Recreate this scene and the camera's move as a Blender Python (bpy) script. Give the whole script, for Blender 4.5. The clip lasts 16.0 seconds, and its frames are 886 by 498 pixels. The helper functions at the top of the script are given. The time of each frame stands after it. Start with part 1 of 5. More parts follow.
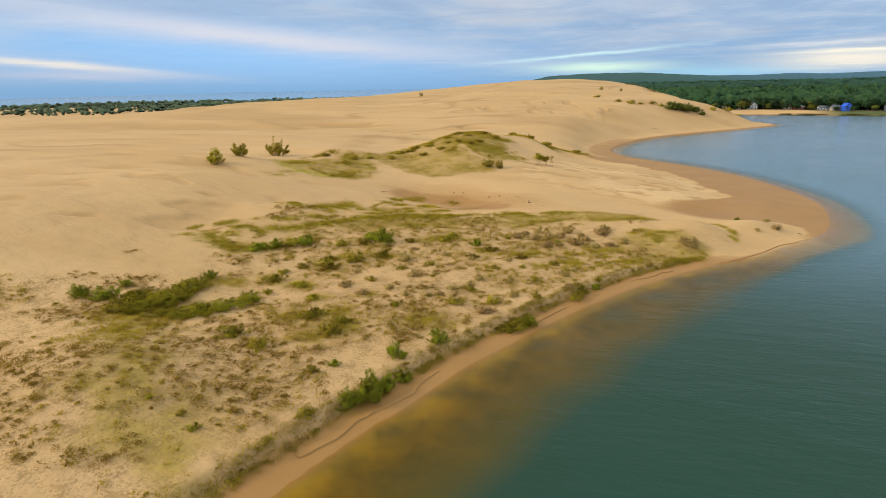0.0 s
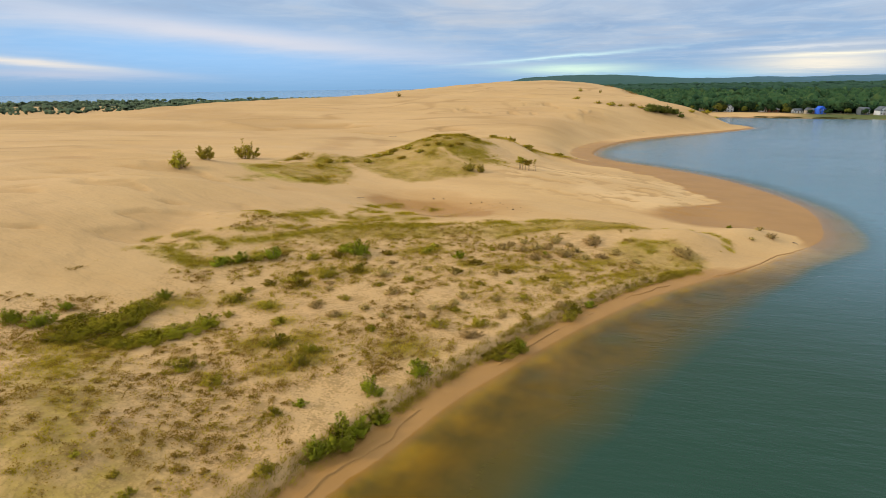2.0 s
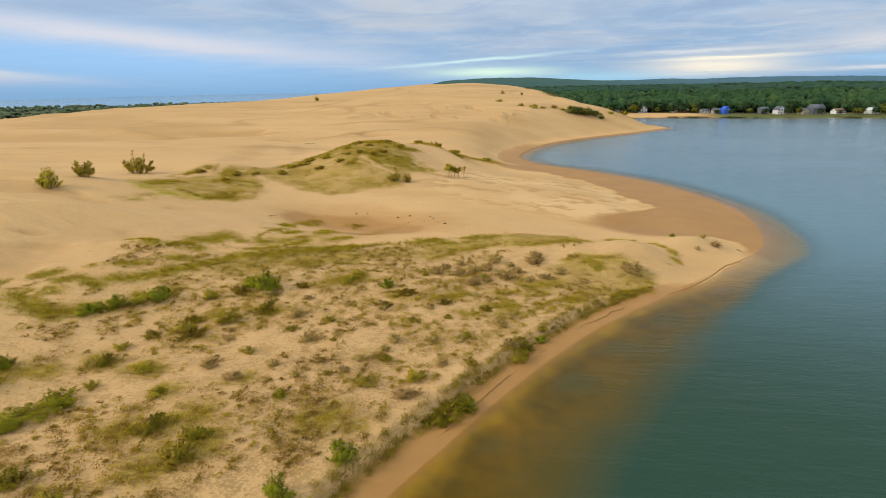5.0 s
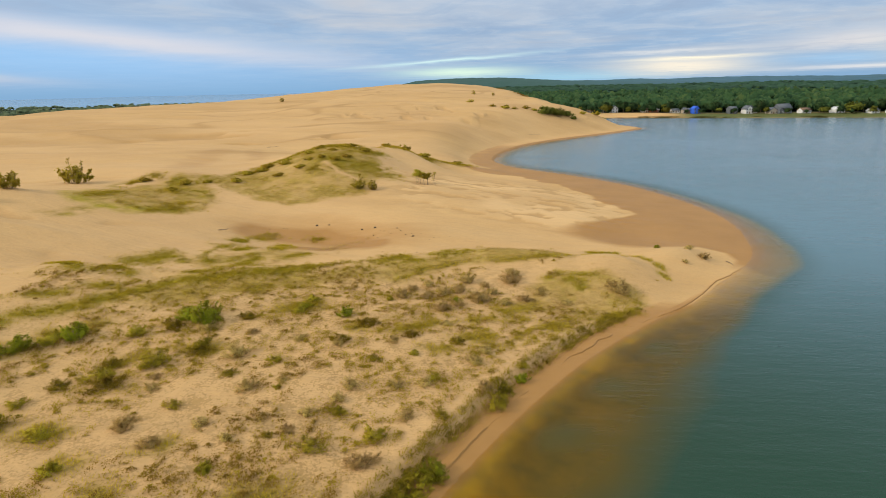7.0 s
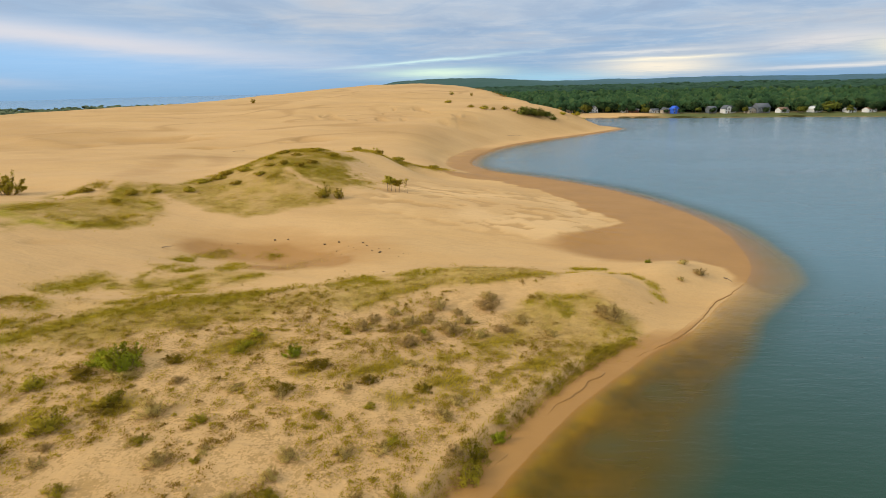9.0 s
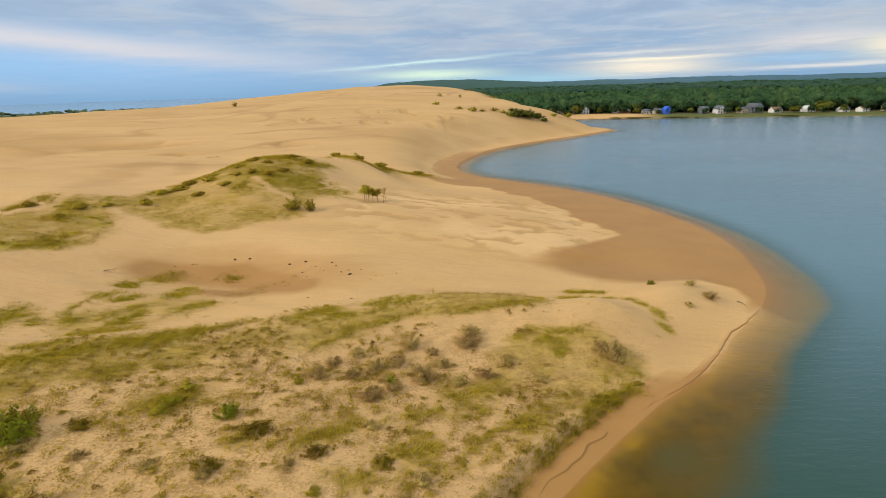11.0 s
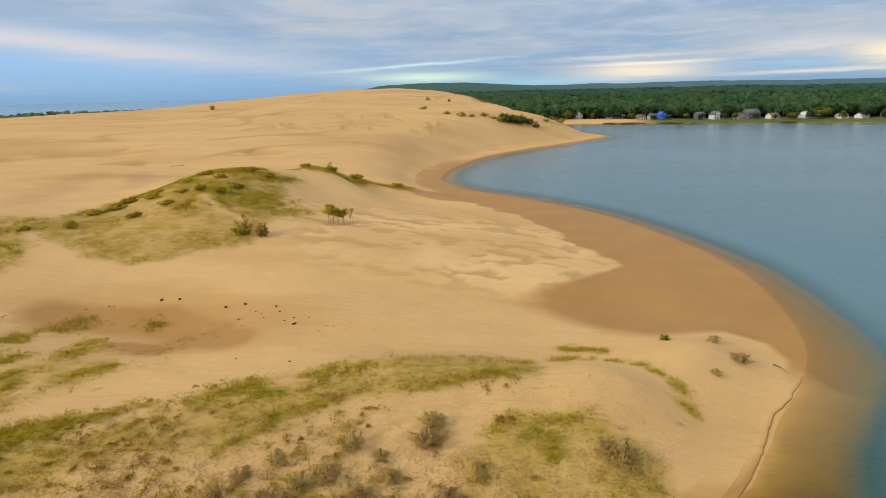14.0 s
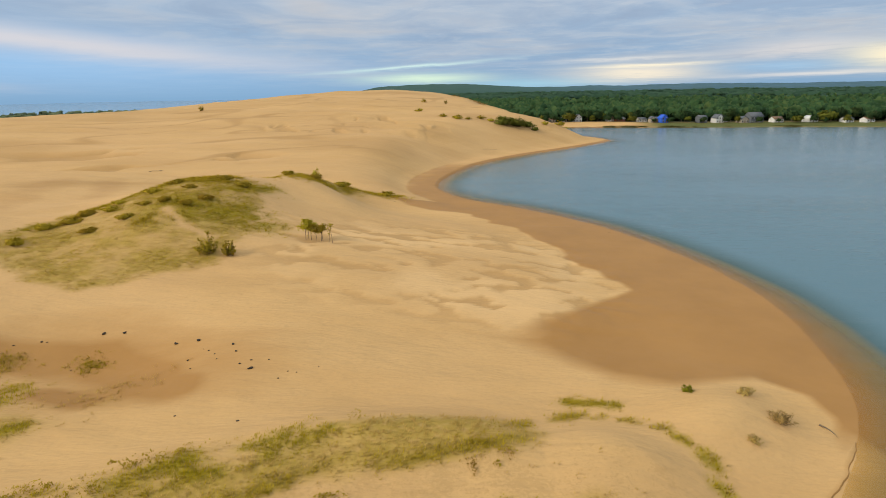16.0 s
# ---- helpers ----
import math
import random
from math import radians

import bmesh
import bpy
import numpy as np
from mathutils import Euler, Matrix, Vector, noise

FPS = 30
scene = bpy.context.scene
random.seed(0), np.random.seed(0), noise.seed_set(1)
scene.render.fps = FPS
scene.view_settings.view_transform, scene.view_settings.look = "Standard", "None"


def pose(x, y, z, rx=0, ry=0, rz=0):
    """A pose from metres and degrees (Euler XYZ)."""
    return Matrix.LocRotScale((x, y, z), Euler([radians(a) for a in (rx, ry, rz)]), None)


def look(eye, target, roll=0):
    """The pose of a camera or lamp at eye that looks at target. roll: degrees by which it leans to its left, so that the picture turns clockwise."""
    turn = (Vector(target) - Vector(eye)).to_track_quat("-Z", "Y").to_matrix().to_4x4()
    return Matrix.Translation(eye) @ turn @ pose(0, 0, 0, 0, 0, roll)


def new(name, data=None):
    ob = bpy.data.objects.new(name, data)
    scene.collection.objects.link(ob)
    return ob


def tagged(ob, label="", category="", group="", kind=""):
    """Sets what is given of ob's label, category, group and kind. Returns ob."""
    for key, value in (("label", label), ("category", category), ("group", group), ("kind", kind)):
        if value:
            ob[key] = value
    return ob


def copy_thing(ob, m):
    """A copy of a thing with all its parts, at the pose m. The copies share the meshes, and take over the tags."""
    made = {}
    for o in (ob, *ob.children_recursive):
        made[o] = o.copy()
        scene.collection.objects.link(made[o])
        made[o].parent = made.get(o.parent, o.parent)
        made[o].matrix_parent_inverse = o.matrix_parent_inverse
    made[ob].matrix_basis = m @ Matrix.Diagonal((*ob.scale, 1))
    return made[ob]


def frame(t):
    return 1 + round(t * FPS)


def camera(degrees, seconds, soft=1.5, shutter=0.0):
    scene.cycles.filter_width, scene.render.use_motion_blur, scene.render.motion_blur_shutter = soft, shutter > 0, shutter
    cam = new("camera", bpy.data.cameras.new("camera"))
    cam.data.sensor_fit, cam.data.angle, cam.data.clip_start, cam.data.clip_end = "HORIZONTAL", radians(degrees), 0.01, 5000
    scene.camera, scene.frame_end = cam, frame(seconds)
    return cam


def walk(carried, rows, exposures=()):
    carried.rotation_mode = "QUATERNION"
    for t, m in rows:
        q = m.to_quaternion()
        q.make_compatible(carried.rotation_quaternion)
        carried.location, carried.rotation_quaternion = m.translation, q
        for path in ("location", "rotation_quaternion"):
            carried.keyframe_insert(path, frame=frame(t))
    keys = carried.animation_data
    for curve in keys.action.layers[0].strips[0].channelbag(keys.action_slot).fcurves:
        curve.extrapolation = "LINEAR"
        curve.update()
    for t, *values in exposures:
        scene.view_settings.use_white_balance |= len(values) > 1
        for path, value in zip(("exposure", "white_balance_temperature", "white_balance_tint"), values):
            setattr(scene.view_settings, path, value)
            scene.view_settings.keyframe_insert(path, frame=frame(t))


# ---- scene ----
cam = camera(76.50, 16.0, soft=0.5)

# seconds, x, y, z of the drone; degrees of turn to the left, downward tilt and lean
PATH = [
    (0.00, 0.41, -1.27, 22.08, 16.45, 16.20, -1.14),
    (0.30, 0.16, -0.51, 22.09, 15.70, 16.21, -1.06),
    (0.50, 0.00, 0.00, 22.09, 15.50, 16.21, -1.00),
    (1.00, -0.41, 1.27, 22.10, 15.49, 16.22, -0.86),
    (1.50, -0.86, 2.60, 22.01, 15.61, 16.10, -0.76),
    (2.00, -1.29, 3.95, 22.06, 14.17, 16.17, -0.75),
    (2.50, -1.81, 5.42, 21.99, 13.10, 16.16, -0.80),
    (3.00, -2.18, 6.89, 22.01, 12.37, 16.13, -0.79),
    (3.20, -2.34, 7.52, 21.98, 10.80, 16.12, -0.93),
    (3.35, -2.46, 7.99, 21.95, 9.34, 16.11, -1.06),
    (3.50, -2.59, 8.46, 21.93, 8.34, 16.10, -1.15),
    (4.00, -2.89, 10.02, 21.94, 7.70, 16.08, -1.16),
    (4.20, -3.05, 10.63, 21.94, 7.66, 16.04, -1.11),
    (6.50, -3.36, 18.55, 22.04, 3.80, 16.02, -1.25),
    (7.00, -3.25, 20.43, 22.01, 3.72, 16.02, -1.17),
    (7.50, -3.11, 22.35, 21.98, 2.76, 16.03, -1.23),
    (8.00, -2.86, 24.31, 21.95, 2.50, 16.03, -1.24),
    (8.50, -2.58, 26.29, 21.94, 2.15, 16.04, -1.28),
    (9.00, -2.27, 28.33, 21.88, 1.78, 16.01, -1.32),
    (11.30, -0.51, 37.66, 21.76, 0.87, 15.86, -1.57),
    (11.50, -0.32, 38.45, 21.78, 0.81, 15.85, -1.38),
    (12.00, 0.06, 40.51, 21.86, 0.69, 15.84, -1.31),
    (12.50, 0.41, 42.61, 21.91, 0.55, 15.77, -1.23),
    (13.00, 0.79, 44.73, 22.00, 0.42, 15.74, -1.27),
    (13.50, 1.16, 46.83, 22.10, 0.28, 15.70, -1.31),
    (14.00, 1.51, 48.81, 22.12, 0.20, 15.62, -1.32),
    (14.50, 1.90, 50.82, 22.18, 0.19, 15.61, -1.34),
    (15.00, 2.19, 52.78, 22.24, 0.13, 15.58, -1.27),
    (15.50, 2.51, 54.77, 22.29, 0.09, 15.53, -1.20),
    (16.00, 2.72, 56.81, 22.32, 0.01, 15.50, -1.07),
]


def aim(x, y, z, turn, tilt, lean):
    a, b = radians(turn), radians(tilt)
    way = Vector((-math.sin(a) * math.cos(b), math.cos(a) * math.cos(b), -math.sin(b)))
    return look((x, y, z), Vector((x, y, z)) + way, lean)


walk(cam, [(row[0], aim(*row[1:])) for row in PATH], [(0.0, -0.04, 6240, 10), (4.0, -0.04, 6330, 10), (8.0, -0.05, 6520, 10), (12.5, -0.10, 6600, 10), (16.0, -0.14, 6660, 10)])

# ---- world ----
SUN_TURN, SUN_RISE = radians(-112), radians(30)


def node(tree, kind, **values):
    n = tree.nodes.new(kind)
    for key, value in values.items():
        n.inputs[int(key[1:]) if key[0] == "i" and key[1:].isdigit() else key.replace("_", " ")].default_value = value
    return n


def calc(tree, how, a, b=None, c=None, clamp=False):
    """A Math node; each of a, b, c is a number or a socket."""
    n = tree.nodes.new("ShaderNodeMath")
    n.operation, n.use_clamp = how, clamp
    for slot, value in zip(n.inputs, (a, b, c)):
        if value is None:
            continue
        if isinstance(value, (int, float)):
            slot.default_value = value
        else:
            tree.links.new(value, slot)
    return n.outputs[0]


def blend(tree, fac, a, b, how="MIX"):
    """A colour mix; fac, a and b are values or sockets."""
    n = tree.nodes.new("ShaderNodeMix")
    n.data_type, n.blend_type = "RGBA", how
    for slot, value in ((n.inputs[0], fac), (n.inputs[6], a), (n.inputs[7], b)):
        if isinstance(value, (int, float)):
            slot.default_value = value
        elif isinstance(value, tuple):
            slot.default_value = (*value[:3], 1)
        else:
            tree.links.new(value, slot)
    return n.outputs[2]


def ramp(tree, fac, *stops):
    n = tree.nodes.new("ShaderNodeValToRGB")
    tree.links.new(fac, n.inputs[0])
    els = n.color_ramp.elements
    while len(els) < len(stops):
        els.new(0.5)
    for el, (at, value) in zip(els, stops):
        el.position = at
        el.color = (*value, 1) if isinstance(value, tuple) else (value, value, value, 1)
    return n.outputs[0]


def make_world():
    world = bpy.data.worlds.new("sky")
    scene.world = world
    world.use_nodes = True
    tree = world.node_tree
    tree.nodes.clear()
    link = tree.links.new
    way = tree.nodes.new("ShaderNodeTexCoord").outputs["Generated"]
    split = tree.nodes.new("ShaderNodeSeparateXYZ")
    link(way, split.inputs[0])
    x, y, z = split.outputs
    turn = calc(tree, "MULTIPLY", calc(tree, "ARCTAN2", x, y), 180 / math.pi)
    rise = calc(tree, "MULTIPLY", calc(tree, "ARCSINE", z), 180 / math.pi)
    up = calc(tree, "MAXIMUM", z, 0.0)
    # clear air behind the clouds
    sky = tree.nodes.new("ShaderNodeTexSky")
    sky.sky_type, sky.sun_disc = "NISHITA", False
    sky.sun_elevation, sky.sun_rotation, sky.dust_density = SUN_RISE, SUN_TURN, 1.5
    air = blend(tree, 1.0, sky.outputs[0], (0.075, 0.075, 0.075), "MULTIPLY")
    # flat cloud sheets, foreshortened towards the horizon
    deep = calc(tree, "ADD", up, 0.045)
    flat = tree.nodes.new("ShaderNodeCombineXYZ")
    link(calc(tree, "DIVIDE", x, deep), flat.inputs[0])
    link(calc(tree, "DIVIDE", y, deep), flat.inputs[1])
    sheet = node(tree, "ShaderNodeTexNoise", Scale=0.32, Detail=6.0, Roughness=0.55, Distortion=0.6)
    wisps = node(tree, "ShaderNodeTexNoise", Scale=0.75, Detail=7.0, Roughness=0.6, Distortion=0.9)
    link(flat.outputs[0], sheet.inputs["Vector"])
    link(flat.outputs[0], wisps.inputs["Vector"])
    grey = ramp(tree, calc(tree, "MULTIPLY", rise, 1 / 30), (0.0, (0.28, 0.52, 0.81)), (0.10, (0.34, 0.55, 0.83)), (0.22, (0.40, 0.575, 0.81)), (0.5, (0.62, 0.76, 0.91)), (1.0, (0.86, 0.92, 0.94)))
    cover = ramp(tree, calc(tree, "ADD", calc(tree, "MULTIPLY", sheet.outputs[0], 0.65), calc(tree, "MULTIPLY", wisps.outputs[0], 0.35)), (0.42, 0.0), (0.62, 1.0))
    low = calc(tree, "MULTIPLY", rise, 1 / 5, clamp=True)
    cloud = blend(tree, calc(tree, "MULTIPLY", calc(tree, "MULTIPLY", cover, low), 0.85), grey, (0.68, 0.69, 0.73))
    under = ramp(tree, calc(tree, "ADD", calc(tree, "MULTIPLY", wisps.outputs[0], 0.6), calc(tree, "MULTIPLY", sheet.outputs[0], 0.4)), (0.36, 1.0), (0.52, 0.0))
    cloud = blend(tree, calc(tree, "MULTIPLY", calc(tree, "MULTIPLY", under, calc(tree, "MULTIPLY", rise, 1 / 7, clamp=True)), 0.6), cloud, (0.36, 0.44, 0.60))
    cloud = blend(tree, 0.12, cloud, air)

    # small curdled structure in the cloud
    curds = node(tree, "ShaderNodeTexNoise", Scale=1.7, Detail=6.0, Roughness=0.62, Distortion=0.5)
    link(flat.outputs[0], curds.inputs["Vector"])
    torn = calc(tree, "MULTIPLY", calc(tree, "ADD", turn, 22.0), 1 / 25, clamp=True)
    curd = calc(tree, "MULTIPLY", calc(tree, "SUBTRACT", curds.outputs[0], 0.5), calc(tree, "MULTIPLY", calc(tree, "MULTIPLY", rise, 1 / 3, clamp=True), calc(tree, "ADD", 0.25, calc(tree, "MULTIPLY", torn, 0.75))))

    # broad veils and lit gaps in the cloud low over the land
    def patch(at, wide, height, tall, slant, colour, amount, rough):
        nonlocal cloud
        a = calc(tree, "SUBTRACT", turn, at)
        b = calc(tree, "SUBTRACT", rise, calc(tree, "ADD", height, calc(tree, "MULTIPLY", a, slant)))
        b = calc(tree, "ADD", b, calc(tree, "MULTIPLY", calc(tree, "ADD", calc(tree, "SUBTRACT", wisps.outputs[0], 0.5), calc(tree, "MULTIPLY", curd, 0.7)), rough))
        r = calc(tree, "ADD", calc(tree, "POWER", calc(tree, "ABSOLUTE", calc(tree, "DIVIDE", a, wide)), 2.0), calc(tree, "POWER", calc(tree, "ABSOLUTE", calc(tree, "DIVIDE", b, tall)), 2.0))
        glow = calc(tree, "POWER", 2.718, calc(tree, "MULTIPLY", r, -1.0))
        cloud = blend(tree, calc(tree, "MULTIPLY", glow, amount, clamp=True), cloud, colour)

    patch(-36.0, 24.0, 3.0, 2.4, -0.05, (0.37, 0.66, 1.02), 0.85, 0.6)
    patch(-33.0, 19.0, 4.5, 0.95, -0.10, (0.80, 0.79, 0.84), 0.9, 0.9)
    patch(-49.5, 7.5, 2.25, 0.32, -0.09, (0.98, 0.90, 0.80), 0.95, 0.5)
    patch(-47.0, 8.0, 1.35, 0.40, -0.03, (0.72, 0.72, 0.80), 0.6, 0.6)
    patch(9.0, 9.0, 0.7, 0.55, 0.0, (0.44, 0.76, 0.95), 0.8, 0.5)
    patch(-1.5, 5.6, 1.40, 0.46, 0.0, (0.82, 1.06, 0.88), 1.0, 0.5)
    patch(-3.0, 7.5, 2.50, 0.15, 0.062, (0.74, 1.0, 1.0), 0.95, 0.4)
    patch(18.8, 5.8, 1.45, 0.75, 0.0, (1.10, 1.0, 0.82), 1.0, 0.9)
    patch(19.4, 5.2, 2.12, 0.15, 0.01, (1.20, 1.10, 0.86), 1.0, 0.35)
    patch(17.0, 6.0, 2.75, 0.16, 0.02, (0.92, 0.92, 0.90), 0.7, 0.5)
    patch(31.5, 5.0, 3.1, 0.75, 0.03, (0.84, 0.82, 0.82), 0.85, 1.0)
    patch(30.5, 4.6, 1.70, 0.40, 0.0, (0.42, 0.66, 0.92), 0.9, 0.4)
    patch(33.0, 7.0, 1.05, 0.18, 0.015, (0.90, 0.90, 0.90), 0.9, 0.4)
    patch(38.0, 3.4, 2.3, 0.95, 0.0, (1.22, 1.10, 0.78), 1.0, 0.8)
    # an overcast sky grows brighter towards the zenith
    bright = calc(tree, "ADD", 0.91, calc(tree, "MULTIPLY", calc(tree, "POWER", up, 0.8), SKY_RISE))
    back = tree.nodes.new("ShaderNodeBackground")
    cloud = blend(tree, calc(tree, "MULTIPLY", calc(tree, "MAXIMUM", curd, 0.0), 1.1, clamp=True), cloud, (0.84, 0.85, 0.86))
    cloud = blend(tree, calc(tree, "MULTIPLY", calc(tree, "MAXIMUM", calc(tree, "MULTIPLY", curd, -1.0), 0.0), 1.2, clamp=True), cloud, (0.36, 0.45, 0.62))
    link(cloud, back.inputs[0])
    link(bright, back.inputs[1])
    out = tree.nodes.new("ShaderNodeOutputWorld")
    link(back.outputs[0], out.inputs[0])


SKY_RISE = 0.42
make_world()
sun = new("sun", bpy.data.lights.new("sun", "SUN"))
sun.data.energy, sun.data.angle, sun.data.color = 2.2, radians(12), (1.0, 0.88, 0.70)
sun.matrix_world = look((0, 0, 0), (-math.sin(SUN_TURN) * math.cos(SUN_RISE), -math.cos(SUN_TURN) * math.cos(SUN_RISE), -math.sin(SUN_RISE)))

# ---- materials ----
def material(name, rough=0.9):
    m = bpy.data.materials.new(name)
    m.use_nodes = True
    m.node_tree.nodes["Principled BSDF"].inputs["Roughness"].default_value = rough
    m.node_tree.nodes["Principled BSDF"].inputs["Specular IOR Level"].default_value = 0.2
    return m, m.node_tree, m.node_tree.nodes["Principled BSDF"]


def noise_at(tree, size, detail=4.0, vector=None, squash=None):
    """Noise over the ground, with features of about that many metres."""
    n = node(tree, "ShaderNodeTexNoise", Scale=1.0 / size, Detail=detail, Roughness=0.6)
    if vector is None:
        vector = tree.nodes.new("ShaderNodeNewGeometry").outputs["Position"]
    if squash:
        mapping = tree.nodes.new("ShaderNodeMapping")
        mapping.inputs["Rotation"].default_value = (0, 0, radians(squash[0]))
        mapping.inputs["Scale"].default_value = (squash[1], squash[2], 1)
        tree.links.new(vector, mapping.inputs["Vector"])
        vector = mapping.outputs[0]
    tree.links.new(vector, n.inputs["Vector"])
    return n.outputs[0]


def held(tree, name):
    n = tree.nodes.new("ShaderNodeAttribute")
    n.attribute_name = name
    return n.outputs["Fac"]


def relief(tree, shader, height, strength, distance):
    n = node(tree, "ShaderNodeBump", Strength=strength, Distance=distance)
    tree.links.new(height, n.inputs["Height"])
    tree.links.new(n.outputs[0], shader.inputs["Normal"])


def sand_material():
    m, tree, shader = material("sand", 0.95)
    streak = noise_at(tree, 14.0, 5.0, squash=(28, 0.35, 1.0))
    broad = noise_at(tree, 38.0, 3.0)
    fine = noise_at(tree, 0.35, 3.0)
    dry = blend(tree, ramp(tree, streak, (0.35, 0.0), (0.68, 1.0)), SAND_DARK, SAND)
    dry = blend(tree, calc(tree, "MULTIPLY", ramp(tree, broad, (0.4, 0.0), (0.65, 1.0)), 0.35), dry, SAND_PINK)
    dry = blend(tree, calc(tree, "MULTIPLY", ramp(tree, fine, (0.45, 0.0), (0.75, 1.0)), 0.12), dry, (0.30, 0.20, 0.10))
    # drifts: pale blown ripples, browner hollows, and lee shade put into the colour
    dry = blend(tree, calc(tree, "MULTIPLY", held(tree, "drift"), 0.5), dry, SAND_BROWN)
    dry = blend(tree, calc(tree, "MULTIPLY", held(tree, "edges"), 0.75), dry, SAND_BROWN)
    dry = blend(tree, calc(tree, "MULTIPLY", held(tree, "blown"), 0.8), dry, SAND_PALE)
    # litter, lichen and thin moss between the plants
    mat = ramp(tree, noise_at(tree, 0.7, 6.0), (0.32, 0.65), (0.52, 1.0))
    flecks = ramp(tree, noise_at(tree, 1.3, 4.0), (0.38, 0.0), (0.62, 1.0))
    dry = blend(tree, calc(tree, "MULTIPLY", held(tree, "straw"), ramp(tree, noise_at(tree, 0.7, 6.0), (0.34, 0.65), (0.50, 1.0))), dry, blend(tree, flecks, (0.36, 0.240, 0.046), (0.45, 0.300, 0.066)))
    litter = noise_at(tree, 0.20, 5.0)
    wide = noise_at(tree, 1.7, 5.0)
    cover = calc(tree, "MULTIPLY", calc(tree, "MULTIPLY", held(tree, "litter"), 0.55), ramp(tree, calc(tree, "ADD", calc(tree, "MULTIPLY", litter, 0.55), calc(tree, "MULTIPLY", wide, 0.45)), (0.51, 0.0), (0.55, 1.0)))
    dry = blend(tree, cover, dry, blend(tree, ramp(tree, noise_at(tree, 2.2, 3.0), (0.4, 0.0), (0.6, 1.0)), (0.33, 0.200, 0.058), (0.27, 0.160, 0.048)))
    dry = blend(tree, calc(tree, "MULTIPLY", held(tree, "soil"), ramp(tree, noise_at(tree, 0.9, 6.0), (0.42, 0.0), (0.58, 0.45))), dry, (0.32, 0.20, 0.075))
    dry = blend(tree, calc(tree, "MULTIPLY", held(tree, "turf"), mat), dry, blend(tree, flecks, (0.25, 0.17, 0.018), (0.34, 0.235, 0.028)))
    dry = blend(tree, calc(tree, "MULTIPLY", held(tree, "moss"), mat), dry, blend(tree, flecks, (0.27, 0.210, 0.012), (0.40, 0.297, 0.020)))
    # wet sand; the mask also carries the lee slopes' painted shade
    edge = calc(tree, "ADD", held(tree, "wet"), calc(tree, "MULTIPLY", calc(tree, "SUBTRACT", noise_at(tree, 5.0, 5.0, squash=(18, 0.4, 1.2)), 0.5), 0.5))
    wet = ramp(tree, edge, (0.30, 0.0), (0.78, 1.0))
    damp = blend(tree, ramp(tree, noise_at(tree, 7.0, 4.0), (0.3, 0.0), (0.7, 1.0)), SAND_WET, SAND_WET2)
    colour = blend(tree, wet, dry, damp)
    sunk = tree.nodes.new("ShaderNodeSeparateXYZ")
    tree.links.new(tree.nodes.new("ShaderNodeNewGeometry").outputs["Position"], sunk.inputs[0])
    colour = blend(tree, calc(tree, "MULTIPLY", calc(tree, "MULTIPLY", sunk.outputs[2], -14.0, clamp=True), held(tree, "algae")), colour, blend(tree, ramp(tree, noise_at(tree, 4.0, 4.0), (0.35, 0.0), (0.65, 1.0)), (0.50, 0.315, 0.016), (0.17, 0.122, 0.014)))
    lawn = held(tree, "lawn")
    colour = blend(tree, lawn, colour, blend(tree, noise_at(tree, 6.0, 4.0), (0.075, 0.095, 0.025), (0.15, 0.155, 0.045)))
    floor = held(tree, "woodland")
    colour = blend(tree, floor, colour, (0.035, 0.05, 0.02))
    tree.links.new(colour, shader.inputs["Base Color"])
    tree.links.new(calc(tree, "SUBTRACT", 0.95, calc(tree, "MULTIPLY", wet, 0.35)), shader.inputs["Roughness"])
    swell = noise_at(tree, 6.5, 5.0, squash=(24, 0.45, 1.2))
    bumps = calc(tree, "ADD", calc(tree, "MULTIPLY", calc(tree, "SUBTRACT", swell, 0.5), 5.0), calc(tree, "MULTIPLY", calc(tree, "SUBTRACT", fine, 0.5), 0.14))
    grit = calc(tree, "MULTIPLY", calc(tree, "MULTIPLY", calc(tree, "SUBTRACT", noise_at(tree, 0.9, 5.0), 0.5), held(tree, "litter")), 1.2)
    bumps = calc(tree, "ADD", bumps, grit)
    relief(tree, shader, calc(tree, "MULTIPLY", bumps, calc(tree, "SUBTRACT", 1.0, calc(tree, "MULTIPLY", wet, 0.85))), 0.8, 0.22)
    return m


